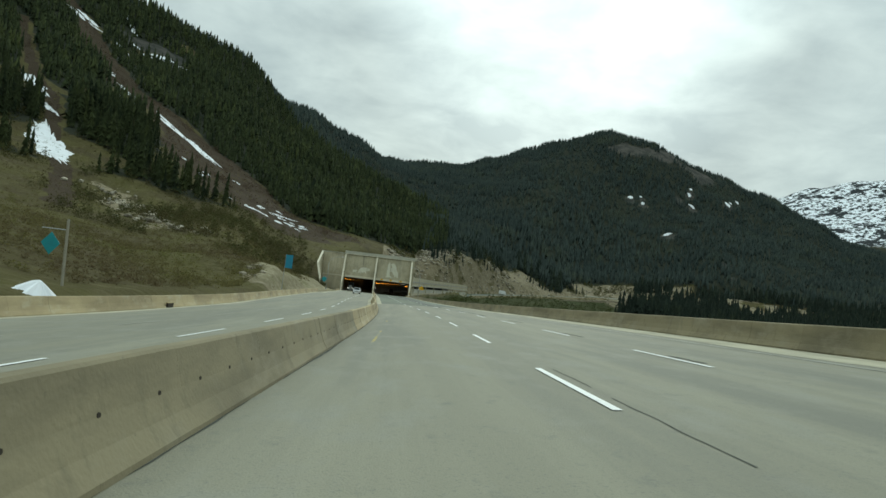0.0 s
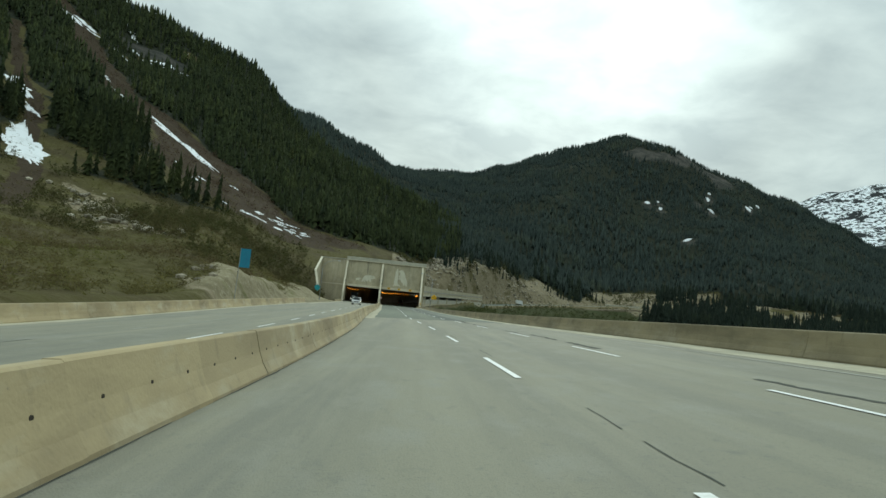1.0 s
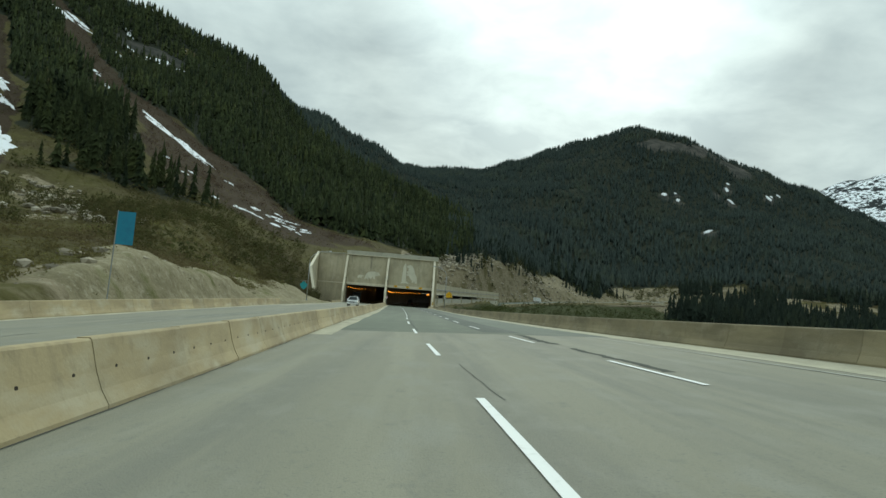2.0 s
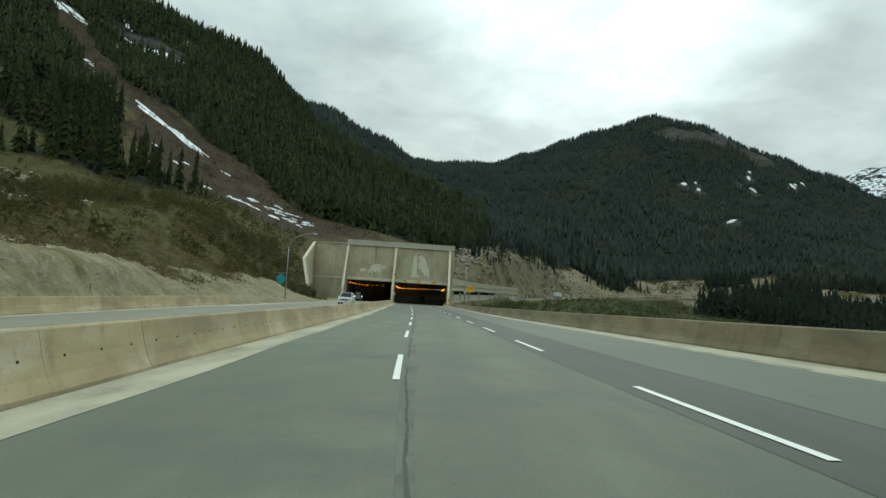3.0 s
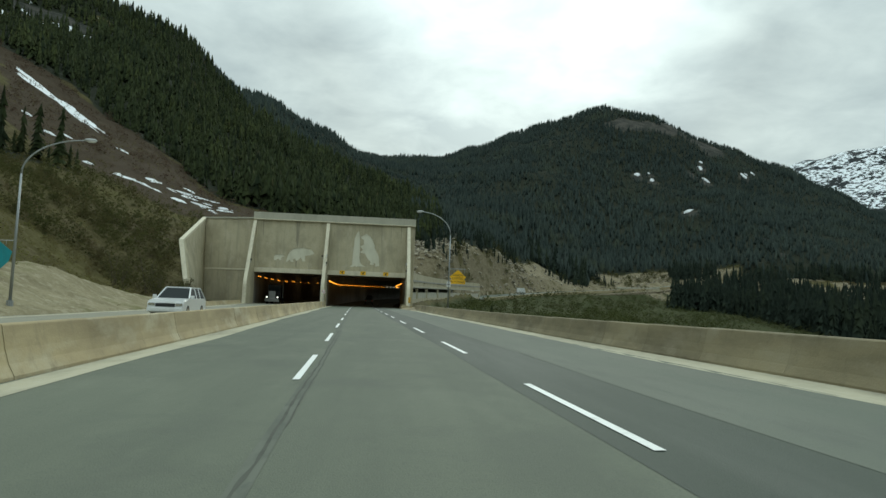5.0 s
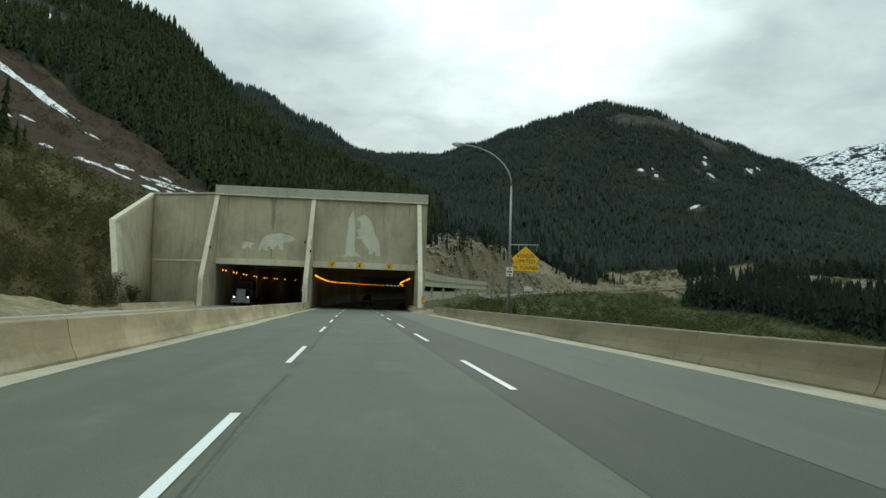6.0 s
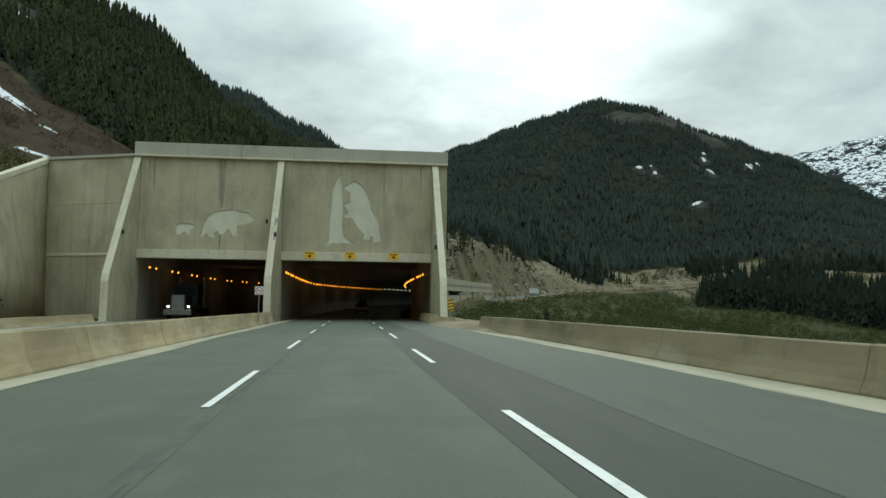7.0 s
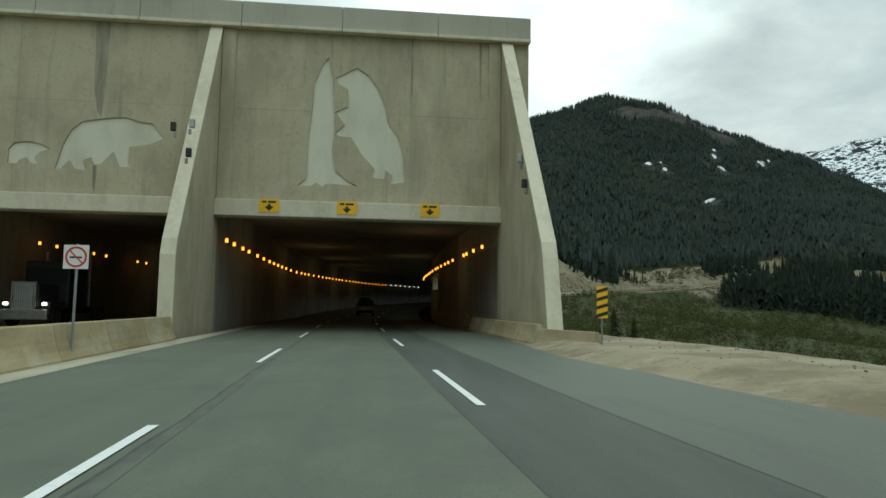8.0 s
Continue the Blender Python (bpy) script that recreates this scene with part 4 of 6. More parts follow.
build_brush()


def stone_template(seed):
    rnd = random.Random(seed)
    bm = bmesh.new()
    bmesh.ops.create_icosphere(bm, subdivisions=1, radius=0.5)
    for v in bm.verts:
        v.co *= rnd.uniform(0.7, 1.25)
        v.co.z = v.co.z * 0.7 + 0.4
    out = np.array([tuple(v.co) for v in bm.verts]), np.array([[v.index for v in f.verts] for f in bm.faces])
    bm.free()
    return out


def build_stones():
    stones = [stone_template(s) for s in range(5)]
    x, y, u, rng = scatter(9000, -48, 0, 88, 330, 16, 0.5)
    rub = cover(x, y)[2]
    keep = (rub > 0.3 + 0.5 * u) & (x - mid(y) < -21)
    x, y = x[keep], y[keep]
    tagged(new("rubble_stones", woods_mesh("rubble_stones", x, y, rng.uniform(0.12, 0.75, len(x)) ** 1.3, stones, ROCK, 17)), "pale loose stones on the roadside bank", "stones", kind="stuff")
    y = rng.uniform(93, 236, 4200)
    x = mid(y) - 20.2 + 1.9 * smooth01(y, 140, 156) * (1 - smooth01(y, 205, 232)) - 8.5 * rng.uniform(0, 1, 4200) ** 1.2
    tagged(new("bank_stones", woods_mesh("bank_stones", x, y, rng.uniform(0.1, 0.5, len(x)) ** 1.4, stones, ROCK, 27)), "pale stones and clods on the roadside bank", "stones", kind="stuff")
    # loose gravel on the pull-out
    y = rng.uniform(229, 250, 260)
    x = mid(y) + rng.uniform(6.9, 9.6, 260)
    tagged(new("verge_stones", woods_mesh("verge_stones", x, y, 0.02 + 0.06 * rng.uniform(0, 1, 260) ** 3, stones, TALUS, 31, -0.59)), "loose stones on the gravel pull-out", "stones", kind="stuff")
    # larger blocks at the bank's brow
    y = rng.uniform(98, 130, 150)
    x = mid(y) - rng.uniform(22.6, 26.5, 150)
    tagged(new("brow_boulders", woods_mesh("brow_boulders", x, y, 0.3 + 0.9 * rng.uniform(0, 1, 150) ** 2, stones, TALUS, 29)), "pale angular boulders along the bank's brow", "stones", kind="stuff")
    # the rocky outcrop on the hillside
    t = rng.uniform(0, 1, 420)
    x = -112 + 52 * t + rng.normal(0, 5.0, 420)
    y = 262 - 84 * t + rng.normal(0, 5.0, 420)
    keep = fbm(x, y, 8, 59, 3) > -0.12
    x, y = x[keep], y[keep]
    tagged(new("outcrop_boulders", woods_mesh("outcrop_boulders", x, y, 0.5 + 2.0 * rng.uniform(0, 1, len(x)) ** 2.5, stones, TALUS, 37, 0.5)), "pale broken rock of the hillside outcrop", "stones", kind="stuff")
    x, y, u, rng = scatter(62000, -1, 34, 340, 880, 18, 0.9)
    rub = cover(x, y)[2]
    keep = (rub > 0.2 + 0.5 * u) & (fbm(x, y, 14, 49, 3) > -0.5 + 0.75 * u)
    x, y = x[keep], y[keep]
    tagged(new("talus_boulders", woods_mesh("talus_boulders", x, y, 0.35 + 1.9 * rng.uniform(0, 1, len(x)) ** 3.5, stones, TALUS, 19)), "pale boulders on the rocky slope across the valley", "stones", kind="stuff")
    x, y, u, rng = scatter(26000, -1, 13, 350, 640, 39, 0.9)
    w, chute, rub = cover(x, y)[:3]
    keep = (w < 0.45) & (rub > 0.3) & (fbm(x, y, 11, 45, 3) > -0.3 + 0.6 * u) & (land(x, y) > 5.0)
    x, y = x[keep], y[keep]
    tagged(new("cut_boulders", woods_mesh("cut_boulders", x, y, 0.45 + 2.4 * rng.uniform(0, 1, len(x)) ** 3, stones, TALUS, 40)), "pale broken rock on the cut slope behind the shed", "stones", kind="stuff")


build_stones()


def build_bank():
    """The bank of pale rubble beside the road: lumps, runnels and clods over the slope's foot."""
    ys, os_ = np.arange(90.0, 236.0, 0.4), -np.linspace(19.2, 31.0, 46)
    gy, go = np.meshgrid(ys, os_, indexing="ij")
    go = go + 1.9 * smooth01(gy, 140, 156) * (1 - smooth01(gy, 205, 232)) * (1 - smooth01(-go, 21, 30))
    gx = mid(gy) + go
    rim = smooth01(gy, 90, 101) * (1 - smooth01(gy, 226, 236)) * smooth01(np.broadcast_to(-os_, gx.shape), 19.2, 20.3) * (1 - smooth01(-go + 5.0 * fbm(gx, gy, 7, 57, 4), 23.0, 28.5))
    relief = 0.30 * fbm(gx, gy, 5.0, 51, 4) + 0.30 * fbm(gx, gy, 1.6, 53, 4) - 0.10 * smooth01(fbm(gx * 0.4, gy, 2.4, 55, 3), 0.12, 0.4)
    gz = land(gx, gy) - 0.35 + rim * (0.85 + 0.8 * relief)
    gx = gx + rim * 0.35 * fbm(gy, gz * 1.7, 2.0, 61, 3)
    n, k = gx.shape
    idx = np.arange(n * k).reshape(n, k)
    a, b, c, d = idx[:-1, :-1].ravel(), idx[1:, :-1].ravel(), idx[1:, 1:].ravel(), idx[:-1, 1:].ravel()
    tris = np.concatenate([np.column_stack([a, c, b]), np.column_stack([a, d, c])])
    me = fast_mesh("rubble_bank", np.column_stack([gx.ravel(), gy.ravel(), gz.ravel()]), tris, BANK, True)
    tagged(new("rubble_bank", me), "pale bank of gravel and clods beside the road", "bank", kind="structure")


build_bank()


def build_tufts():
    tufts = [leafy_template(30, s + 120, h, 0.12) for s, h in enumerate((0.5, 0.8, 1.1))]
    rng = np.random.default_rng(121)
    y = rng.uniform(94, 238, 2600)
    off = -(20.6 - 1.7 * smooth01(y, 140, 156) * (1 - smooth01(y, 205, 232)) + 9.0 * rng.uniform(0, 1, 2600) ** 0.8)
    x = mid(y) + off
    keep = fbm(x, y, 6, 123, 3) > 0.05 - 0.05 * (-off - 20)
    x, y = x[keep], y[keep]
    tagged(new("bank_tufts", woods_mesh("bank_tufts", x, y, rng.uniform(0.25, 0.9, len(x)), tufts, BUSH, 124)), "dry grass tufts and weeds on the rubble bank", "grass", kind="stuff")


build_tufts()


def build_talus_brush():
    bushes = [leafy_template(60, s + 90, h, 0.12) for s, h in enumerate((0.6, 0.8, 1.0))]
    x, y, u, rng = scatter(16000, -1, 36, 340, 880, 91, 0.4)
    w, chute, rub, green, rock, field = cover(x, y)
    d, high, side = far_road(x, y)
    keep = (w < 0.5) & ((side < 0.5) | (y < 505)) & (d > 15) & (x - mid(y) < np.where(y < 500, -23, 1e3)) & (fbm(x, y, 18, 93, 3) > 0.16 - 0.25 * (w > 0.05)) & (u > 0.3)
    x, y = x[keep], y[keep]
    tagged(new("talus_brush", woods_mesh("talus_brush", x, y, rng.uniform(2.2, 6.0, len(x)), bushes, BUSH_DARK, 94)), "dark brush among the boulders across the valley", "brush", kind="stuff")


build_talus_brush()


# ---- snow left in the gullies ----
def snow_patch(cx, cy, length, width, turn, seed, lift=0.35, sharp=3):
    n, k = 10, 64
    c, s = math.cos(radians(turn)), math.sin(radians(turn))
    pts = []
    for i in range(1, n + 1):
        for j in range(k):
            a = 6.283 * j / k
            edge = 1 + 0.16 * noise.noise((math.cos(a) * 11, math.sin(a) * 11, seed * 2.1)) + 0.5 * noise.noise((math.cos(a) * 1.7, math.sin(a) * 1.7, seed * 3.3)) + 0.45 * noise.noise((math.cos(a) * 5, math.sin(a) * 5, seed * 1.7))
            u, v = i / n * edge * math.cos(a) * length / 2, i / n * edge * math.sin(a) * width / 2
            pts.append((cx + u * c - v * s, cy + u * s + v * c, i / n))
    p = np.array([(cx, cy, 0.0)] + pts)
    z = land(p[:, 0], p[:, 1]) + lift * (1 - p[:, 2] ** sharp) - 0.06 + 0.1 * fbm(p[:, 0], p[:, 1], 3.0, 5, 3) - (1.1 * smooth01(fbm(p[:, 0], p[:, 1], 3.2, 6, 3), 0.02, 0.3) if length > 6 and width < 6.5 else 0.0)
    tris = [(0, 1 + j, 1 + (j + 1) % k) for j in range(k)]
    for i in range(n - 1):
        for j in range(k):
            a, b = 1 + i * k + j, 1 + i * k + (j + 1) % k
            tris += [(a, a + k, b + k), (a, b + k, b)]
    ob = new("snow_patch", fast_mesh("snow_patch", np.column_stack([p[:, :2], z]), tris, SNOW, True))
    return tagged(ob, "old white snow patch lying in a brown gully", "snow", "snow patches on the slopes")


# old snow: x, y, length, width, degrees of its long side from +x
GULLY_SNOW = [(-161, 306, 82, 14, -56), (-230, 410, 56, 10, -49), (-199, 373, 30, 5, -47), (-156, 471, 70, 12, -33), (-339, 653, 24, 14, -19), (-330, 667, 22, 9, 4), (-217, 512, 36, 5, -43), (-246, 545, 14, 5, -40), (-272, 716, 28, 10, 39), (-325, 754, 36, 8, -50), (-79, 371, 17, 3.6, 56), (-82, 393, 12, 2.4, 74)]
CHUTE_SNOW = [(-71, 406, 28, 3.8, 66), (-60, 386, 14, 3.4, -56), (-70, 397, 10, 3.6, 61), (-67, 472, 12, 3.4, -44), (-60, 401, 11, 3.8, 16), (-95, 368, 4, 2.4, -15), (-116, 385, 4, 2.4, 35), (-119, 403, 6, 3.4, -27), (-84, 369, 10, 2.6, 74), (-75, 415, 4, 3.0, 20), (-105, 424, 5, 2.4, 38), (-132, 400, 4, 2.2, 67)]
HIGH_SNOW = [(-68, 377, 7, 3.6, 60), (-338, 649, 18, 7, -40), (-320, 660, 14, 6, 20), (-292, 663, 20, 8, -30), (-285, 700, 12, 6, 60), (-272, 712, 16, 7, -50), (-212, 487, 12, 5, 10), (-202, 483, 14, 6, -35), (-64, 393, 8, 2.2, 40), (-57, 396, 6, 2.0, 30), (-298, 708, 16, 5, -30), (-276, 703, 13, 5, 20), (-261, 711, 15, 4, -15), (-249, 714, 10, 4, 30), (-270, 786, 12, 6, -40)]
for i, (px, py, length, width, turn) in enumerate(GULLY_SNOW + CHUTE_SNOW + HIGH_SNOW):
    snow_patch(px, py, length, width, turn, i, 0.5)
snow_patch(-16.4, 28.5, 2.4, 1.8, 60, 55, 0.72, 1.0)
for i, (px, py, length, width, turn) in enumerate(FAR_SNOW):
    snow_patch(px, py, length, width, turn, 30 + i, 2.0)


# ---- the road ----
strip("road_1", -60, 84, -5.75, 7.5, 0.0, ASPHALT_OLD, "pale worn asphalt carriageway of three lanes", across=10)
strip("road_2", 84, 492, -5.75, 6.5, 0.0, ASPHALT_NEW, "newer grey asphalt carriageway leading into the shed", across=10)
strip("road_3", -60, 492, -18.9, -6.2, 0.0, ASPHALT_OLD, "worn asphalt carriageway of the oncoming traffic", across=8)
strip("shoulder_1", 84, 262, 3.12, 6.5, 0.006, ASPHALT_SHOULDER, "pale asphalt shoulder", across=3, edge=0.15)
strip("road_4", 86, 330, 1.4, 3.2, 0.003, ASPHALT_PATCH, "dark asphalt repair strip along the lane line", across=3, edge=0.05)
strip("gutter_1", -60, 84, 6.2, 7.75, 0.006, GRIT, "pale grit along the barrier", across=3, edge=0.25)
strip("gutter_2", 84, 165, 6.35, 7.75, 0.006, GRIT, "pale grit along the barrier", across=3, edge=0.22)
strip("shoulder_2", 160, 256, 6.4, 7.9, 0.002, ASPHALT_SHOULDER, "pale asphalt shoulder beside the barrier", across=2)
strip("gutter_7", 163, 228, 6.55, 7.75, 0.006, GRIT, "pale grit along the barrier", across=3, edge=0.25)


def build_gravel():
    """The gravel pull-out: a low berm that rises from the asphalt's wandering edge and falls away to the valley."""
    ys, us = np.arange(221.0, 262.0, 0.3), np.linspace(0, 1, 46)
    gy, gu = np.meshgrid(ys, us, indexing="ij")
    edge = np.interp(gy, [221, 229, 234, 238, 242, 248, 262], [6.5, 5.85, 5.65, 5.3, 5.65, 6.15, 6.6]) + 0.22 * fbm(gy, gy * 0, 2.6, 131, 3)
    go = edge + gu ** 1.15 * (15.5 - edge)
    gx = mid(gy) + go
    crown = smooth01(gu, 0.0, 0.16) * smooth01(gy, 221, 232) * (0.24 + 0.07 * fbm(gx, gy, 3.5, 133, 3)) - 0.05 * smooth01(np.abs(fbm(gx, gy * 0.25, 1.6, 139, 2)), 0.3, 0.7) * smooth01(gu, 0.02, 0.1)
    drop = 2.6 * smooth01(go + 0.5 * fbm(gx, gy, 4.0, 137, 3), 9.6, 14.6)
    gz = road_z(gy, np.clip(go, 0, 9)) + 0.006 + crown + 0.02 * fbm(gx, gy, 0.7, 135, 3) * smooth01(gu, 0.02, 0.1) - drop
    n, k = gx.shape
    idx = np.arange(n * k).reshape(n, k)
    a, b, c, d = idx[:-1, :-1].ravel(), idx[1:, :-1].ravel(), idx[1:, 1:].ravel(), idx[:-1, 1:].ravel()
    tris = np.concatenate([np.column_stack([a, c, b]), np.column_stack([a, d, c])])
    me = fast_mesh("gravel_verge", np.column_stack([gx.ravel(), gy.ravel(), gz.ravel()]), tris, GRAVEL, True)
    tagged(new("gravel_verge", me), "pale gravel pull-out beside the shed portal", "gravel", kind="structure")


build_gravel()
strip("gutter_3", 80, 262, -5.7, lambda y: -4.85 - 0.25 * float(smooth01(y, 120, 175)), 0.006, GRIT, "pale grit strip along the median barrier", across=2, edge=0.2)
strip("gutter_4", -60, 80, -5.72, -5.66, 0.006, CRACK, "dark line along the foot of the median barrier", "road dirt", step=0.5, across=1, edge=0.04)
strip("gutter_5", -60, 250, -19.1, -18.3, 0.006, GRIT, "pale grit along the outer barrier", across=2, edge=0.25)
strip("gutter_8", 142, 236, -17.9, -17.1, 0.008, GRIT, "pale grit at the foot of the bank", across=2, edge=0.3)
strip("gutter_6", -60, 250, -6.7, -6.2, 0.006, GRIT, "pale grit along the median barrier", across=2, edge=0.15)

strip("seam_1", 86, 262, -1.65, -1.46, 0.003, ASPHALT_SEAM, "dark weathered seam beside the lane line", "road seam", step=0.3, across=2, edge=0.13)
for i, (s0, s1) in enumerate(((86, 97), (99, 106), (109, 128), (131, 140), (144, 166), (169, 178), (182, 199), (203, 221), (224, 262))):
    if 128 < s0 < 166:
        strip("crack_%d" % (i + 40), s0 + 2.5, s1 - 1.0, -1.505, -1.485, 0.005, CRACK, "thin dark crack beside the lane line", "road crack", step=0.2, across=1, edge=0.035)
    strip("crack_%d" % (i + 20), s0, s1, -1.59, -1.558, 0.005, CRACK, "ragged dark crack beside the lane line", "road crack", step=0.15, across=1, edge=0.045)
for i, (s0, s1) in enumerate(((-1, 2.5), (3.5, 6), (19, 23), (29.5, 31), (31.6, 33), (41.5, 44), (51, 54), (55, 57.5), (64, 69))):
    strip("crack_%d" % (i + 4), s0, s1, -1.392, -1.373, 0.005, CRACK, "dark crack beside the lane line", "road crack", step=0.25, across=1, edge=0.07)
for s0, s1, o0, o1 in ((46, 50, 2.5, 2.75), (51.5, 57, 2.55, 2.72), (58.5, 62, 2.3, 2.45), (33, 37, 2.8, 2.95), (68, 75, 2.35, 2.55), (77, 84, 2.4, 2.7), (18, 21, 2.3, 2.42), (8, 10, 2.35, 2.48)):
    strip("asphalt_patch", s0, s1, o0, o1, 0.006, CRACK, "dark sealed patch in the worn asphalt", "road patch", step=0.25, across=1, edge=0.2)

markings = thing("lane_marking", (0, 0, 0), "broken white lane lines and worn edge lines", "road marking", kind="structure")
for off, starts in (
    (-1.75, [1.5 + 11.6 * i for i in range(-4, 8)] + [95.2, 106.6, 116.8, 126.8, 138.7, 150.3, 159.9, 169.5, 179.8, 192.2, 202.5, 213.7, 224.8, 236.9] + [248.4 + 11.0 * i for i in range(8)]),
    (1.75, [7.1 + 11.75 * i for i in range(-4, 7)] + [90.3, 101.9, 112.4, 123.0, 133.8, 145.4, 155.9, 166.2, 176.1, 187.2, 197.2, 208.4, 219.5, 230.5, 243.0] + [254.9 + 11.0 * i for i in range(8)]),
    (-9.95, [12.3 + 11.0 * i for i in range(-5, 26)]),
    (-13.6, [17.5 + 11.0 * i for i in range(-5, 26)]),
):
    for s in starts:
        # the inner line stands wider in the first stretch
        o = off + ({-1.75: 0.12, 1.75: 0.3}.get(off, 0.0) * (1 - float(smooth01(s, 66, 92))))
        wide = 0.04 if off < -13 else 0.056
        strip("lane_dash", s, s + 4.6, o - wide, o + wide, 0.013, PAINT_WORN if off < -13 else PAINT, "", step=1.0, across=1, parent=markings)
for s0, s1 in ((11.8, 19.2), (28, 29)):
    strip("edge_line", s0, s1, -4.925, -4.85, 0.004, PAINT_YELLOW, "", step=0.2, across=1, edge=0.02, parent=markings)
strip("edge_line", -60, 84, 5.55, 5.67, 0.010, PAINT_WORN, "", across=1, parent=markings)


# ---- concrete barriers ----
def barrier_profile(h=0.79):
    half = [(-0.30, -0.1), (-0.30, 0.05), (-0.215, 0.22), (-0.155, 0.42), (-0.088, h - 0.025), (-0.065, h)]
    return half + [(-x, z) for x, z in half[::-1]]


SEG = 3.0
seg_mesh = bpy.data.meshes.new("barrier_segment")
_bm = prism(barrier_profile(), "y", 0.003, SEG - 0.003)
_bm.to_mesh(seg_mesh)
_bm.free()
seg_mesh.materials.append(BARRIER)
# a solid dark plug on the face draws the shaded lifting hole
hole_mesh = bpy.data.meshes.new("lifting_hole")
_bm = tube([(0.10, 0, 0.43), (0.158, 0, 0.425)], [0.026, 0.026], 8)
_bm.to_mesh(hole_mesh)
_bm.free()
hole_mesh.materials.append(HOLE_SHADE)
# the same segment in the concrete darkened to stand for shade
shaded_seg_mesh = seg_mesh.copy()
shaded_seg_mesh.materials[0] = BARRIER_SHADED


def barrier(name, off, y0, y1, label, low=1.0, tall=1.0, holes=False, shaded=18.0, sunk=1.0):
    root = thing(name, (0, 0, 0), label, "barrier", kind="structure")
    y = y0
    while y < y1:
        a, b = on_road(y, off), on_road(y + SEG, off)
        d = (b - a).normalized()
        side = Vector((1, 0, float(bank(y)))).normalized()
        side = (side - d * side.dot(d)).normalized()
        up = side.cross(d)
        m = Matrix((side, d, up)).transposed().to_4x4()
        m.translation = a + up * random.uniform(-0.004, 0.006) + side * random.uniform(-0.006, 0.006)
        # lower where the road has been raised by resurfacing
        high = tall * (low + (1 - low) * float(smooth01(y, 40, 85))) * (1 + (sunk - 1) * float(smooth01(y, 140, 185)))
        m = m @ Matrix.Diagonal((1, 1, high, 1))
        seg = piece("barrier_segment", shaded_seg_mesh if y < shaded else seg_mesh, root, m)
        if holes and -10 < y < 150:
            for at in (0.5, 1.5, 2.5):
                piece("lifting_hole", hole_mesh, seg, Matrix.Translation((0, at, 0)))
        y += SEG
    return root


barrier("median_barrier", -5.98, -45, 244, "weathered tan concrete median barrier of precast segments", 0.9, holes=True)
barrier("roadside_barrier", 7.95, -46.5, 228, "shade-toned weathered concrete barrier along the valley side", shaded=300.0, sunk=0.86)
barrier("outer_barrier", -19.3, -45, 148, "weathered concrete barrier along the hillside")
barrier("wing_barrier", -18.9, 222, 246, "low concrete barrier in front of the wing wall", 1.0, 0.7)


# a dark block for the shaded drain opening at the foot of the outer barrier
_p = on_road(38.8, -19.02)
drain = thing("drain_opening", tuple(_p), "dark block for the shaded scupper opening at the outer barrier's foot", "drain", kind="structure")
part("opening", box(-0.02, 0.1, -0.55, 0.55, 0.0, 0.3, 0.02), HOLE_SHADE, drain)
part("lip", box(-0.02, 0.14, -0.65, 0.65, 0.3, 0.36, 0.01), BARRIER, drain)


# ---- the snow shed ----
FACE = 253.3  # y of the wall's face
RIBS = (-18.75, -6.7, 6.85)
TOPZ, LINTEL0, LINTEL1 = 13.95, 5.2, 5.95
shed = thing("snow_shed", (0, 0, 0), "concrete snow shed portal with two bays and slanted ribs", "snow shed")


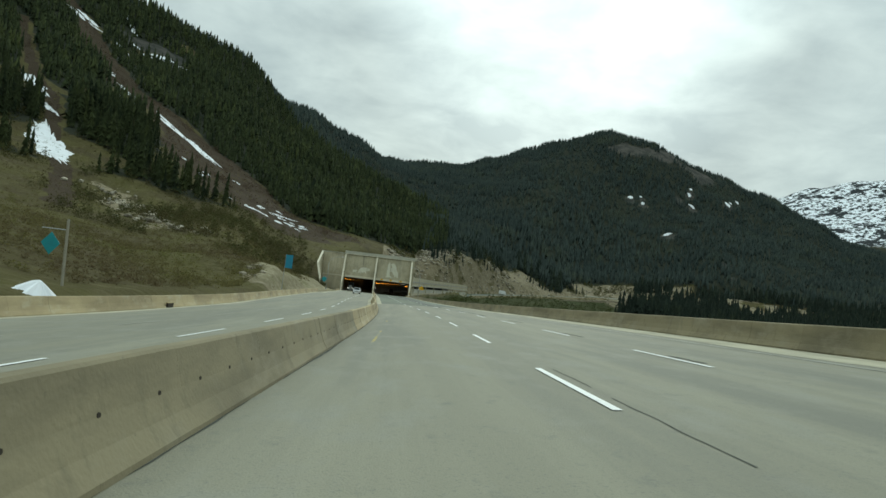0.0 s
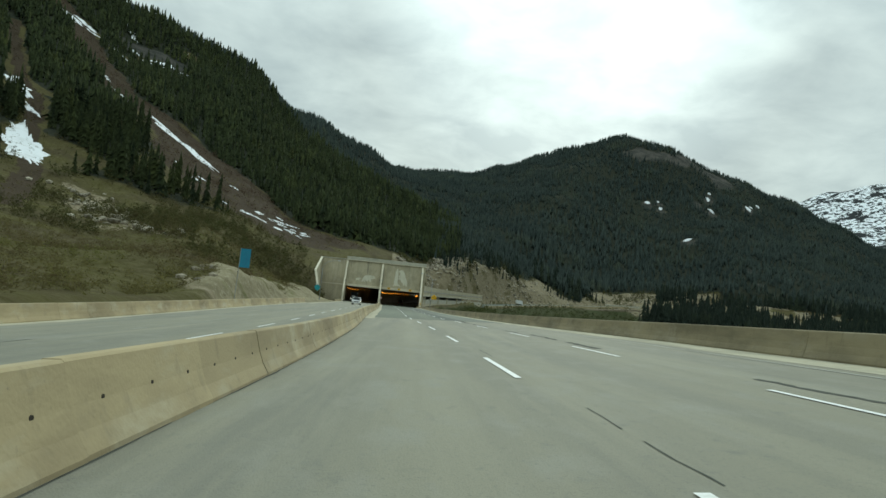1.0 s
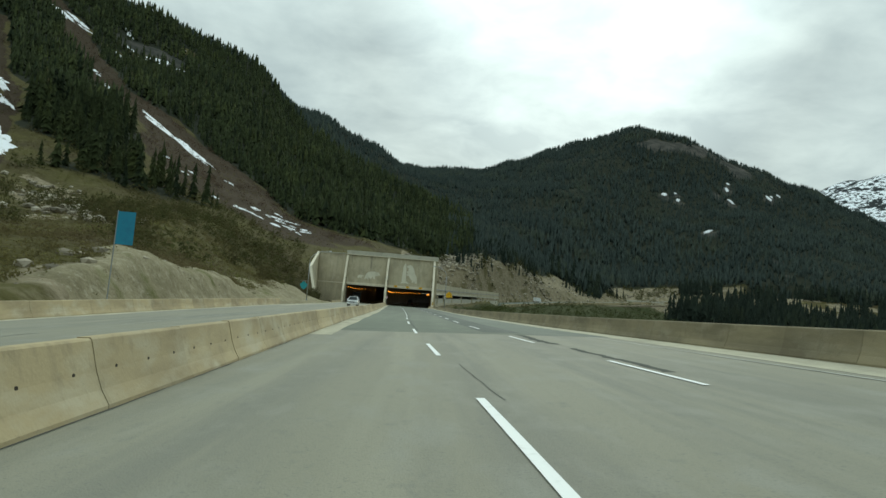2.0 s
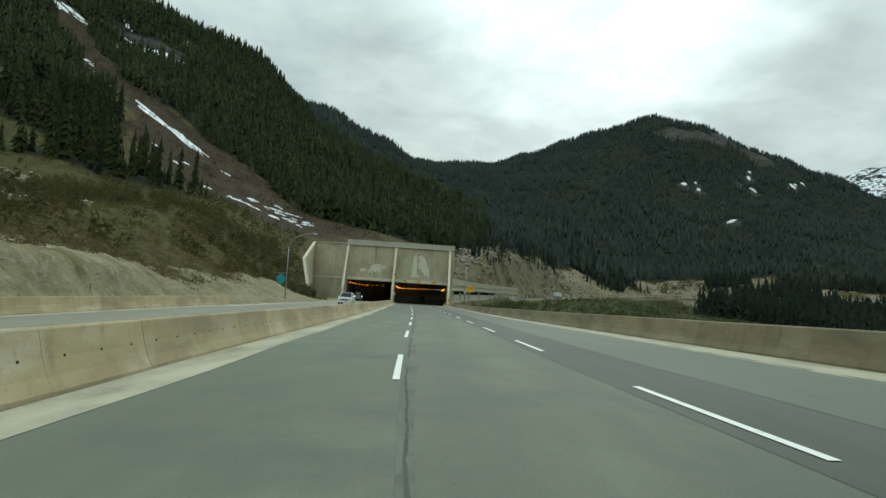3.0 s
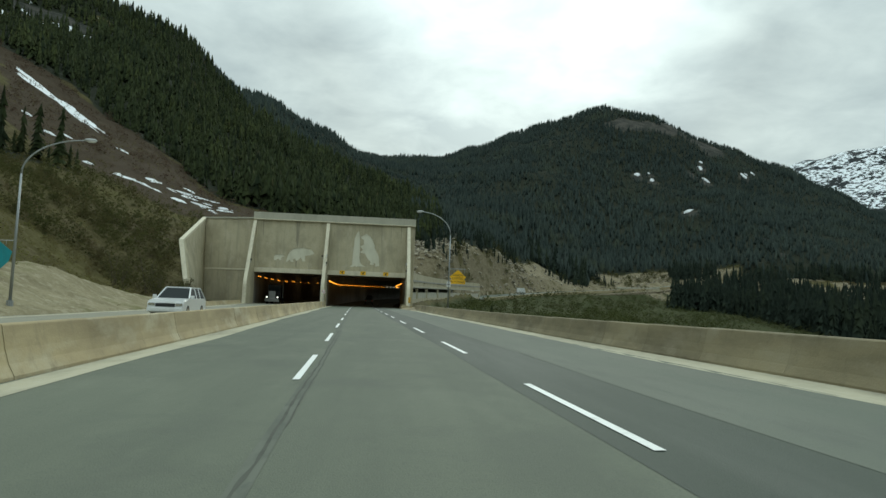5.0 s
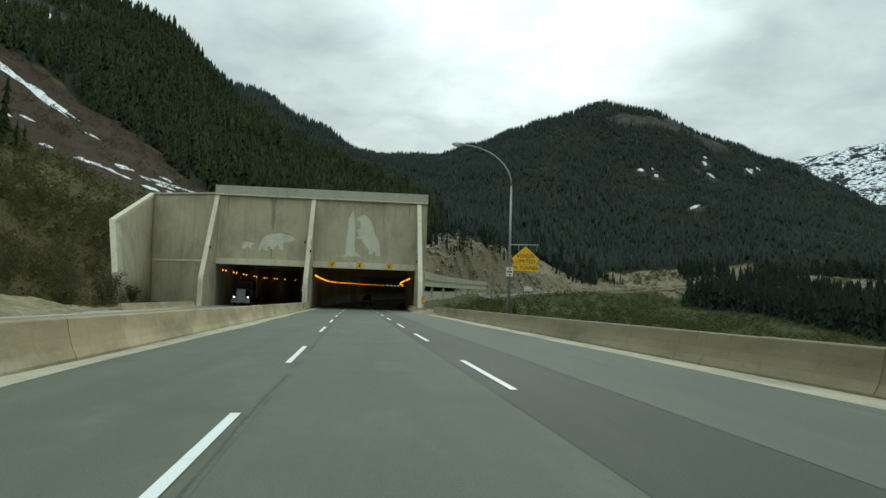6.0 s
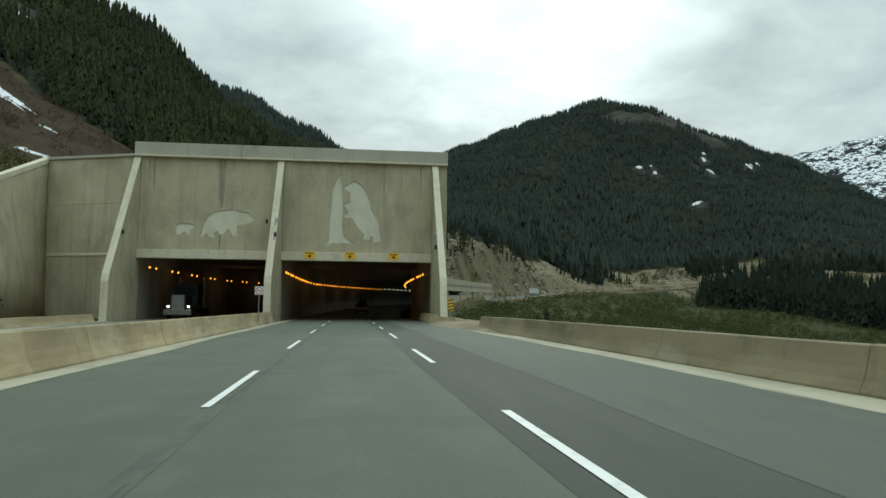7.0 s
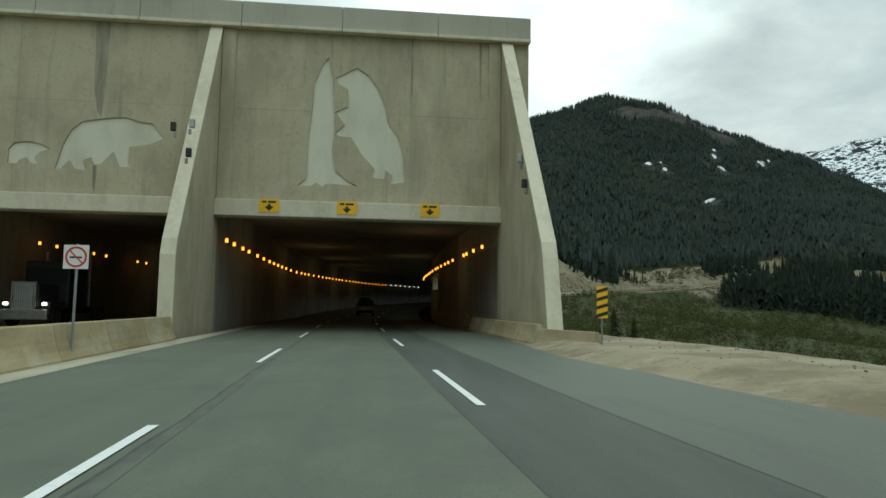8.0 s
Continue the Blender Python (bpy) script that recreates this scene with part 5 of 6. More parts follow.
def shed_front():
    for x0, x1, edges in ((-18.5, -6.95, (-18.5, -15.2, -11.75, -6.95)), (-6.45, 6.6, (-6.45, -1.9, 2.3, 6.6))):
        for a, b in zip(edges, edges[1:]):
            for z0, z1 in ((LINTEL1, 10.2), (10.2, TOPZ)):
                part("wall_panel", box(a + 0.003, b - 0.003, FACE, FACE + 0.55, z0 + 0.003, z1 - 0.003, 0.006), CONCRETE, shed)
        part("wall_core", box(x0, x1, FACE + 0.04, FACE + 0.5, LINTEL1, TOPZ), CONCRETE, shed)
        part("lintel", box(x0, x1, FACE - 0.35, FACE + 0.6, LINTEL0, LINTEL1, 0.04), CONCRETE_PALE, shed, "pale concrete lintel beam over the opening")
        # shallow pilasters where the wall meets the ribs
        for x in (x0 + 0.02, x1 - 0.62):
            part("pilaster", box(x, x + 0.6, FACE - 0.09, FACE + 0.2, LINTEL1 + 0.01, TOPZ - 0.01, 0.02), CONCRETE, shed)
    for x, foot, toe in zip(RIBS, (-6.0, -5.8, -8.0), (0.0, 0.0, -0.9)):
        side = [(FACE + 0.5, -0.3), (FACE + 0.5, TOPZ), (FACE - 0.05, TOPZ), (FACE + foot * 0.97, 3.6), (FACE + foot, 3.0), (FACE + foot + toe, -0.3)]
        part("rib", prism(side, "x", x - 0.25, x + 0.25, 0.02), CONCRETE, shed, "slanted concrete rib buttress")
        cap = [(-0.05, TOPZ), (-0.17, TOPZ), (foot * 0.97 - 0.10, 3.6), (foot - 0.10, 3.0), (foot + toe - 0.10, -0.3), (foot + toe, -0.3), (foot, 3.0), (foot * 0.97, 3.6)]
        part("rib_face", prism([(FACE + a, b) for a, b in cap], "x", x - 0.27, x + 0.27), CONCRETE_PALE, shed, "pale front edge of a rib")
    joints = (-19.05, -14.6, -10.1, -5.6, -1.0, 3.5, 8.0)
    for a, b in zip(joints, joints[1:]):
        part("cornice_block", box(a + 0.008, b - 0.008, FACE - 0.25, FACE + 1.4, TOPZ + 0.16, 15.2, 0.035), CONCRETE_GREY, shed, "grey concrete cornice block")
        part("cornice_lip", box(a + 0.02, b - 0.02, FACE - 0.38, FACE + 0.6, TOPZ, TOPZ + 0.16, 0.03), CONCRETE_PALE, shed)
    part("cornice_core", box(-19.0, 7.95, FACE - 0.15, FACE + 1.3, TOPZ + 0.02, 15.1), CONCRETE_GREY, shed)
    part("end_wall", box(7.1, 7.95, FACE - 0.02, FACE + 1.2, -0.3, TOPZ, 0.03), CONCRETE, shed)
    # wing wall towards the hillside, set back a little at its far end
    hinge = Matrix.Translation((-19.0, FACE + 0.6, 0)) @ Matrix.Rotation(radians(-19.0), 4, "Z")

    def wing_box(name, x0, x1, y0, y1, z0, z1, bevel, mat, label=""):
        bm = box(x0, x1, y0, y1, z0, z1, bevel)
        bm.transform(hinge)
        part(name, bm, mat, shed, label)

    for x0, x1 in ((-9.2, -4.6), (-4.6, 0.0)):
        for z0, z1 in ((-0.4, 5.6), (5.6, 10.0), (10.0, 14.1)):
            wing_box("wing_panel", x0 + 0.012, x1 - 0.012, 0.0, 0.5, z0 + 0.012, z1 - 0.012, 0.02, CONCRETE)
    wing_box("wing_core", -9.2, 0.0, 0.04, 0.45, -0.4, 14.1, 0.0, CONCRETE)
    wing_box("wing_coping", -9.3, 0.0, -0.15, 0.6, 14.1, 14.35, 0.03, CONCRETE_GREY, "grey coping along the wing wall")
    wing_box("wing_ledge", -8.9, -0.2, -0.07, 0.0, 5.45, 5.7, 0.01, CONCRETE_PALE)
    # the outer wing leans in and steps down towards the road
    top, knee, toe_hi, toe_lo, back = (Vector(p) for p in ((-27.75, 257.3, 14.3), (-27.8, 244.6, 9.25), (-25.9, 241.4, 3.2), (-25.7, 241.0, -0.6), (-27.2, 257.0, -0.6)))
    out = Vector((-0.45, 0.0, 0.0))
    edge = [toe_lo, toe_hi, toe_hi.lerp(knee, 0.5), knee, knee.lerp(top, 0.5), top]
    stem = [back.lerp(top, (p.z - back.z) / (top.z - back.z)) for p in edge]
    bm = bmesh.new()
    sides = []
    for shift in (Vector((0, 0, 0)), out):
        grid = [[bm.verts.new(a.lerp(b, k / 6) + shift) for k in range(7)] for a, b in zip(stem[:-1], edge[:-1])]
        grid.append([bm.verts.new(top + shift)] * 7)
        sides.append(grid)
        for low, high in zip(grid[:-1], grid[1:]):
            for k in range(6):
                bm.faces.new([v for v in dict.fromkeys((low[k], low[k + 1], high[k + 1], high[k]))])
    rim = [[row[6] for row in grid] + [row[0] for row in grid[-2::-1]] + grid[0][1:6] for grid in sides]
    for i in range(len(rim[0])):
        j = (i + 1) % len(rim[0])
        bm.faces.new((rim[0][i], rim[0][j], rim[1][j], rim[1][i]))
    bmesh.ops.recalc_face_normals(bm, faces=bm.faces[:])
    part("outer_wing", bm, CONCRETE, shed, smooth=True)
    part("wing_pilaster", tube([tuple(back + Vector((0.1, -0.1, 0.2))), tuple(top + Vector((0.1, -0.15, -0.1)))], [0.2, 0.2], 4), CONCRETE_PALE, shed)
    bm = bmesh.new()
    rows = [[bm.verts.new(p + Vector(q)) for q in ((0.1, 0.0, -0.28), (0.1, -0.12, 0.1), (-0.55, -0.12, 0.1), (-0.55, 0.0, -0.28))] for p in (top, knee, toe_hi)]
    for r, q in zip(rows, rows[1:]):
        for i in range(4):
            bm.faces.new((r[i], r[(i + 1) % 4], q[(i + 1) % 4], q[i]))
    bm.faces.new(rows[0])
    bm.faces.new(rows[-1][::-1])
    bmesh.ops.recalc_face_normals(bm, faces=bm.faces[:])
    part("outer_wing_coping", bm, CONCRETE_PALE, shed, "pale sloping coping of the outer wing")
    # water stains below the cornice
    for x, w, z0, z1 in ((-11.72, 0.62, 9.5, 13.9), (2.32, 0.10, 10.3, 13.9), (-11.75, 0.16, 5.98, 7.3), (5.6, 0.12, 11.0, 13.9), (-17.4, 0.16, 10.8, 13.9)):
        y = FACE - 0.006
        bm = prism([(x - w * 0.5, z1), (x + w * 0.5, z1), (x + w * 0.42, z0 * 0.4 + z1 * 0.6), (x + w * 0.36, z0 * 0.75 + z1 * 0.25), (x + w * 0.2, z0), (x - w * 0.12, z0 + 0.3), (x - w * 0.4, z0 * 0.7 + z1 * 0.3)], "y", y, y + 0.004)
        part("water_stain", bm, STAIN, shed, "dark streak left by running water")


shed_front()


def inlay(points, name="wall_inlay"):
    """A pale shape let into the wall: its outline is cut out of the panels, and it lies at the bottom of the recess."""
    bm = prism(points, "y", FACE - 0.1, FACE + 0.075)
    me = bpy.data.meshes.new("cutter")
    bm.to_mesh(me)
    bm.free()
    cutter = bpy.data.objects.new("cutter", me)
    scene.collection.objects.link(cutter)
    xs, zs = [p[0] for p in points], [p[1] for p in points]
    for ob in [o for o in shed.children if o.name.startswith(("wall_panel", "wall_core"))]:
        vx, vz = [v.co.x for v in ob.data.vertices], [v.co.z for v in ob.data.vertices]
        if min(vx) > max(xs) or max(vx) < min(xs) or min(vz) > max(zs) or max(vz) < min(zs):
            continue
        mod = ob.modifiers.new("cut", "BOOLEAN")
        mod.operation, mod.object, mod.solver = "DIFFERENCE", cutter, "EXACT"
        bpy.context.view_layer.update()
        cut = bpy.data.meshes.new_from_object(ob.evaluated_get(bpy.context.evaluated_depsgraph_get()))
        ob.modifiers.clear()
        ob.data = cut
    bpy.data.objects.remove(cutter)
    part(name, prism(points, "y", FACE + 0.07, FACE + 0.2), INLAY, shed, "plain pale shape let into the wall")


# plain shapes in paler concrete on the wall
inlay([(-13.44, 7.09), (-13.17, 8.17), (-12.86, 8.85), (-12.4, 9.28), (-11.45, 9.46), (-10.55, 9.55), (-9.86, 9.35), (-9.37, 9.32), (-8.84, 8.64), (-9.44, 8.35), (-10.33, 8.19), (-10.34, 7.47), (-10.19, 7.27), (-10.72, 7.27), (-11.0, 7.95), (-11.5, 7.37), (-11.78, 7.33), (-11.95, 7.66), (-12.27, 7.52), (-12.15, 7.06), (-12.63, 7.12), (-12.85, 7.5), (-13.2, 7.1)])
inlay([(-15.43, 7.27), (-15.42, 7.9), (-15.21, 8.19), (-14.6, 8.29), (-14.0, 8.16), (-13.64, 7.97), (-14.1, 7.83), (-14.32, 7.57), (-14.18, 7.27), (-14.49, 7.33), (-14.67, 7.55), (-14.92, 7.44), (-15.05, 7.26)])
inlay([(-2.28, 10.31), (-2.24, 11.52), (-1.85, 12.49), (-1.6, 12.81), (-1.36, 11.84), (-1.24, 9.42), (-1.31, 8.35), (-1.13, 7.43), (-0.57, 7.0), (-0.12, 6.77), (-1.08, 6.82), (-1.57, 6.83), (-1.72, 6.69), (-1.99, 6.87), (-2.24, 6.7), (-2.88, 6.7), (-2.45, 7.06), (-2.43, 8.83)])
inlay([(-1.26, 11.85), (-0.77, 12.12), (-0.27, 12.39), (0.34, 12.01), (0.81, 11.33), (1.15, 10.47), (1.24, 9.85), (1.73, 9.15), (1.96, 8.43), (2.07, 7.01), (1.39, 6.91), (1.48, 7.34), (1.16, 7.56), (1.12, 7.14), (0.49, 7.19), (0.64, 7.62), (0.04, 8.27), (-0.45, 9.05), (-1.07, 9.08), (-1.18, 9.26), (-0.78, 9.65), (-1.21, 10.23), (-0.64, 10.52), (-0.67, 11.33), (-1.09, 11.58)])


def ribbon_wall(name, off, y0, y1, z0, z1, thick, mat, label, step=4.0):
    """A wall along the road's line, with thickness."""
    ys = np.linspace(y0, y1, int((y1 - y0) / step) + 1)
    verts, faces = [], []
    for y in ys:
        top = z1(float(y)) if callable(z1) else z1
        for o, z in ((off, z0), (off, top), (off + thick, top), (off + thick, z0)):
            v = on_road(float(y), o)
            v.z = float(road_z(y, -5.6)) + z
            verts.append(v)
    for i in range(len(ys) - 1):
        for j in range(4):
            k, m = 4 * i + j, 4 * i + (j + 1) % 4
            faces.append((k, m, m + 4, k + 4))
    faces += [(0, 1, 2, 3), (len(verts) - 1, len(verts) - 2, len(verts) - 3, len(verts) - 4)]
    ob = new(name, mesh(name, verts, faces, mat))
    ob.parent = shed
    ob["label"] = label
    return ob


def gallery_top(y):
    return 9.2 - 1.1 * (y - 254.0) / 236.0


END = 490.0
ribbon_wall("hill_wall", -19.0, 254.2, END, -0.4, 6.6, 0.6, TUNNEL_DARK, "dark sooty inner wall on the hill side")
ribbon_wall("middle_wall", -6.65, 253.9, END, -0.4, 6.2, 0.45, TUNNEL_DARK, "dark sooty wall between the two bays")
ribbon_wall("valley_beam", 8.3, 254.6, END, 4.75, gallery_top, 0.6, CONCRETE, "deep concrete edge beam on the valley side")
ribbon_wall("valley_ledge", 8.2, 256.0, END, 4.35, 4.75, 1.05, CONCRETE_GREY, "grey concrete ledge under the edge beam")
ribbon_wall("valley_parapet", 8.3, 254.6, END, -0.4, 0.95, 0.5, CONCRETE, "low concrete parapet between the columns")
ribbon_wall("valley_wall", 8.25, 254.6, 284, 0.9, 4.4, 0.55, TUNNEL_DARK, "closed wall behind the portal")
ribbon_wall("valley_infill_wall", 8.35, 284, END, 0.9, 2.9, 0.3, CONCRETE_GREY, "grey concrete panels between the columns")
ribbon_wall("roof_slab", -19.2, 253.9, END, 6.2, 6.7, 28.3, TUNNEL_DARK, "flat concrete roof slab")
ribbon_wall("roof_fill", -19.2, 254.5, END, 6.72, gallery_top, 27.45, CONCRETE, "weathered concrete roof top")
for y in list(np.arange(300, 480, 26.0)) + [END - 0.6]:
    c = on_road(float(y), 8.75)
    z = float(road_z(y, -5.6))
    part("column", box(c.x - 0.4, c.x + 0.4, y - 0.5, y + 0.5, z + 0.9, z + 4.4, 0.04), CONCRETE, shed)


# ---- lamps inside the shed ----
lamp_me = {}
for key, mat in (("amber", LAMP_AMBER), ("white", LAMP_WHITE)):
    bm = box(-0.14, 0.14, -0.13, 0.13, -0.2, 0.2, 0.03)
    lamp_me[key] = bpy.data.meshes.new("diffuser")
    bm.to_mesh(lamp_me[key])
    bm.free()
    lamp_me[key].materials.append(mat)
bm = box(-0.2, 0.2, -0.22, 0.22, 0.2, 0.34, 0.02)
hood_me = bpy.data.meshes.new("hood")
bm.to_mesh(hood_me)
bm.free()
hood_me.materials.append(HOUSING)


def tunnel_lamp(y, off, z, colour, label, scale=1.0):
    at = on_road(y, off)
    e = thing("tunnel_lamp", (at.x, at.y, float(road_z(y, -5.6)) + z), label, "lamp", "lamps along the tunnel walls")
    for n, me in (("diffuser", lamp_me[colour]), ("hood", hood_me)):
        piece(n, me, e, Matrix.Scale(scale, 4))
    return e


AMBER = "lit amber wall lamp on the tunnel wall"
gap = random.Random(4)
y = 254.6
while y < 372:
    tunnel_lamp(y, -5.75, 4.2, "amber", AMBER, 0.46)
    y += gap.choice((2.0, 2.6, 3.2)) + (y - 254) * 0.012
for y in np.arange(376, 418, 6.0):
    tunnel_lamp(float(y), -5.75, 4.3, "white", "small white wall lamp on the tunnel wall", 0.6)
for y in (254.6, 257.0, 259.2, 260.2, 264.6, 266.8, 268.6, 271.0, 273.4, 275.2, 278.0, 280.5, 283.0, 286.5, 290.0, 294.0, 298.0, 302.5, 307.0):
    tunnel_lamp(y, 7.15, 4.2, "amber", AMBER, 0.42)
for y in (255.2, 257.2, 262.6, 264.8, 270.4, 272.6, 279.0, 281.0, 287.4, 289.6, 296.0, 298.4, 306.0, 316.0, 328.0):
    tunnel_lamp(y, -17.6, 4.5, "amber", AMBER, 0.42)

# the light that the wall lamps give
for y, off in [(262.0 + 18 * i, -3.2) for i in range(5)] + [(266.0 + 24 * i, 4.8) for i in range(2)] + [(262.0 + 22 * i, -15.0) for i in range(4)]:
    glow = bpy.data.lights.new("tunnel_lamp_light", "POINT")
    glow.energy, glow.color, glow.shadow_soft_size = 10.0, (1.0, 0.66, 0.32), 0.3
    at = on_road(y, off)
    new("tunnel_lamp_light", glow).location = (at.x, at.y, float(road_z(y, -5.6)) + 4.1)

# small boxes on the ribs
for x, y, z, m in ((-6.4, 248.4, 8.1, HOUSING), (-6.4, 248.1, 6.9, SIGN_BLACK), (6.55, 248.6, 7.3, HOUSING), (6.55, 247.7, 6.1, SIGN_BLACK), (-7.0, 248.6, 8.0, SIGN_BLACK), (-18.45, 249.4, 7.0, SIGN_BLACK)):
    e = thing("wall_lantern", (x, y, z), "small weathered box lantern fixed to a concrete rib", "lantern", "lanterns on the ribs")
    s = 1 if x > -6.6 and x < 0 or x == -18.45 else -1
    part("lantern_body", box(-0.02 if s > 0 else -0.17, 0.17 if s > 0 else 0.02, -0.10, 0.10, -0.17, 0.17, 0.03), m, e)
    part("bracket", box(-0.05, 0.05, -0.05, 0.05, -0.42, -0.22, 0.01), STEEL, e)


# ---- signs ----
def lettering(words, size, mat, parent, at, name="lettering"):
    c = bpy.data.curves.new(name, "FONT")
    c.body, c.size, c.align_x, c.align_y, c.extrude, c.space_character = words, size, "CENTER", "CENTER", 0.003, 1.06
    c.materials.append(mat)
    ob = new(name, c)
    ob.parent = parent
    ob.matrix_local = pose(*at, 90, 0, 0)
    return ob


def plate(points, depth=0.012):
    return prism(points, "y", -depth, 0.0)


for x in (-4.02, -0.55, 3.25):
    e = thing("lane_sign", (x, FACE - 0.365, 5.68), "yellow lane sign with a black arrow on the lintel", "sign", "lane signs over the opening")
    part("sign_plate", plate([(-0.45, -0.30), (0.45, -0.30), (0.45, 0.30), (-0.45, 0.30)]), SIGN_YELLOW, e)
    part("arrow", plate([(-0.06, 0.06), (-0.06, -0.02), (-0.2, -0.06), (0, -0.24), (0.2, -0.06), (0.06, -0.02), (0.06, 0.06)], 0.018), SIGN_BLACK, e)
    for k, (a, b) in enumerate(((-0.32, -0.12), (-0.06, 0.3))):
        part("text_bar", plate([(a, 0.12), (b, 0.12), (b, 0.21), (a, 0.21)], 0.018), SIGN_BLACK, e)

# no-smoking sign on a post behind the median barrier
e = thing("post_sign", (-5.72, 237.6, 0.0), "white square sign with red ring and slash on a post", "sign")
part("post", tube([(0, 0.05, 0), (0, 0.05, 2.5)], [0.03, 0.03], 8), STEEL, e)
part("sign_plate", plate([(-0.26, 1.955), (0.26, 1.955), (0.26, 2.475), (-0.26, 2.475)]), SIGN_WHITE, e)
bm = bmesh.new()
ring = [[bm.verts.new((r * math.cos(a), -0.018, 2.215 + r * math.sin(a))) for a in np.linspace(0, 2 * math.pi, 28, endpoint=False)] for r in (0.185, 0.225)]
for i in range(28):
    bm.faces.new((ring[0][i], ring[0][(i + 1) % 28], ring[1][(i + 1) % 28], ring[1][i]))
ext = bmesh.ops.extrude_face_region(bm, geom=bm.faces[:])
bmesh.ops.translate(bm, vec=(0, 0.008, 0), verts=[v for v in ext["geom"] if isinstance(v, bmesh.types.BMVert)])
part("ring", bm, SIGN_RED, e)
part("slash", plate([(-0.15, 2.345), (-0.125, 2.36), (0.15, 2.085), (0.125, 2.07)], 0.02), SIGN_RED, e)
part("symbol_bar", plate([(-0.13, 2.185), (0.12, 2.185), (0.12, 2.225), (-0.13, 2.225)], 0.016), SIGN_BLACK, e)

# hazard marker beside the portal
e = thing("hazard_marker", (6.8, 239.8, float(road_z(239.8, 6.0))), "narrow yellow and black striped hazard marker on a post", "sign")
part("post", tube([(0, 0.03, -0.3), (0, 0.03, 1.15)], [0.025, 0.025], 8), STEEL, e)
part("sign_plate", plate([(-0.15, 0.95), (0.15, 0.95), (0.15, 1.8), (-0.15, 1.8)]), SIGN_YELLOW, e)
for i in range(4):
    z = 0.98 + i * 0.215
    part("stripe", plate([(0.15, z + 0.16), (0.15, z + 0.07), (-0.15, z - 0.02 if i else 0.95), (-0.15, z + 0.07)], 0.017), SIGN_BLACK, e)


def street_lamp(x, y, z, side, height, reach, label):
    e = thing("street_lamp", (x, y, z), label, "street lamp", "street lamps")
    part("base", tube([(0, 0, -0.3), (0, 0, 0.35)], [0.17, 0.16], 12), STEEL, e)
    part("pole", tube([(0, 0, 0.3), (0, 0, height * 0.45), (0, 0, height * 0.78)], [0.085, 0.068, 0.05], 12), STEEL, e, smooth=True)
    pts = [(side * reach * (1 - math.cos(a)), 0, height * 0.78 + (height * 0.215) * math.sin(a)) for a in np.linspace(0, math.pi / 2 * 0.97, 12)]
    part("arm", tube(pts, list(np.linspace(0.05, 0.032, 12)), 10), STEEL, e, smooth=True)
    ex, ez = pts[-1][0], pts[-1][2]
    bm = bmesh.new()
    bmesh.ops.create_uvsphere(bm, u_segments=14, v_segments=8, radius=0.5)
    for v in bm.verts:
        v.co = (ex + side * (0.30 + v.co.x * 0.72), v.co.y * 0.28, ez + 0.02 + v.co.z * (0.22 if v.co.z > 0 else 0.16))
    head = part("lamp_head", bm, HOUSING, e, "grey cobra-head lantern", smooth=True)
    bm = bmesh.new()
    bmesh.ops.create_uvsphere(bm, u_segments=12, v_segments=6, radius=0.5)
    for v in bm.verts:
        v.co = (ex + side * (0.36 + v.co.x * 0.5), v.co.y * 0.26, ez - 0.03 + v.co.z * 0.16)
    part("lens", bm, SIGN_WHITE, head)
    return e


rz = float(road_z(199.5, 7.0))
lamp = street_lamp(8.55, 200.9, rz, -1, 9.6 - rz, 2.68, "tall grey steel street lamp with a curved arm behind the barrier")
street_lamp(-17.3, 177.6, 0.2, 1, 9.25, 3.3, "tall grey steel street lamp with a curved arm on the hillside")

# the yellow warning sign that hangs from the lamp's pole
e = thing("warning_sign", (8.55, 200.77, -0.097), "yellow warning sign hung from a bracket on a lamp pole", "sign")
part("bracket", tube([(0, 0.05, 4.19), (1.42, 0.05, 4.22)], [0.025, 0.025], 8), STEEL, e)
for x in (0.42, 1.32):
    part("hanger", tube([(x, 0.03, 3.9), (x, 0.03, 4.21)], [0.018, 0.018], 6), STEEL, e)
cx = 0.76
part("sign_plate", plate([(cx, 4.14), (cx + 0.69, 3.53), (cx + 0.62, 3.46), (cx + 0.52, 3.27), (cx - 0.52, 3.27), (cx - 0.62, 3.46), (cx - 0.69, 3.53)]), SIGN_YELLOW, e, "yellow diamond plate")
part("lower_plate", plate([(cx - 0.64, 2.94), (cx + 0.64, 2.94), (cx + 0.64, 3.255), (cx - 0.64, 3.255)]), SIGN_YELLOW, e)
lettering("VISION", 0.27, SIGN_BLACK, e, (cx, -0.018, 3.66))
lettering("LIMITED", 0.255, SIGN_BLACK, e, (cx, -0.018, 3.40))
lettering("IN TUNNEL", 0.235, SIGN_BLACK, e, (cx, -0.018, 3.09))
e.scale = (1.075, 1.075, 1.075)
e = thing("plate_sign", (8.55, 200.75, -0.097), "small white plate sign strapped to a lamp pole", "sign")
part("sign_plate", plate([(-0.18, 2.66), (0.16, 2.66), (0.16, 3.10), (-0.18, 3.10)]), SIGN_WHITE, e)
part("text_bar", plate([(-0.13, 2.84), (0.11, 2.84), (0.11, 2.91), (-0.13, 2.91)], 0.016), SIGN_BLACK, e)
part("text_bar", plate([(-0.05, 2.97), (0.04, 2.97), (0.04, 3.05), (-0.05, 3.05)], 0.016), SIGN_BLACK, e)
part("text_bar", plate([(-0.05, 2.70), (0.04, 2.70), (0.04, 2.78), (-0.05, 2.78)], 0.016), SIGN_BLACK, e)

e.scale = (1.075, 1.075, 1.075)

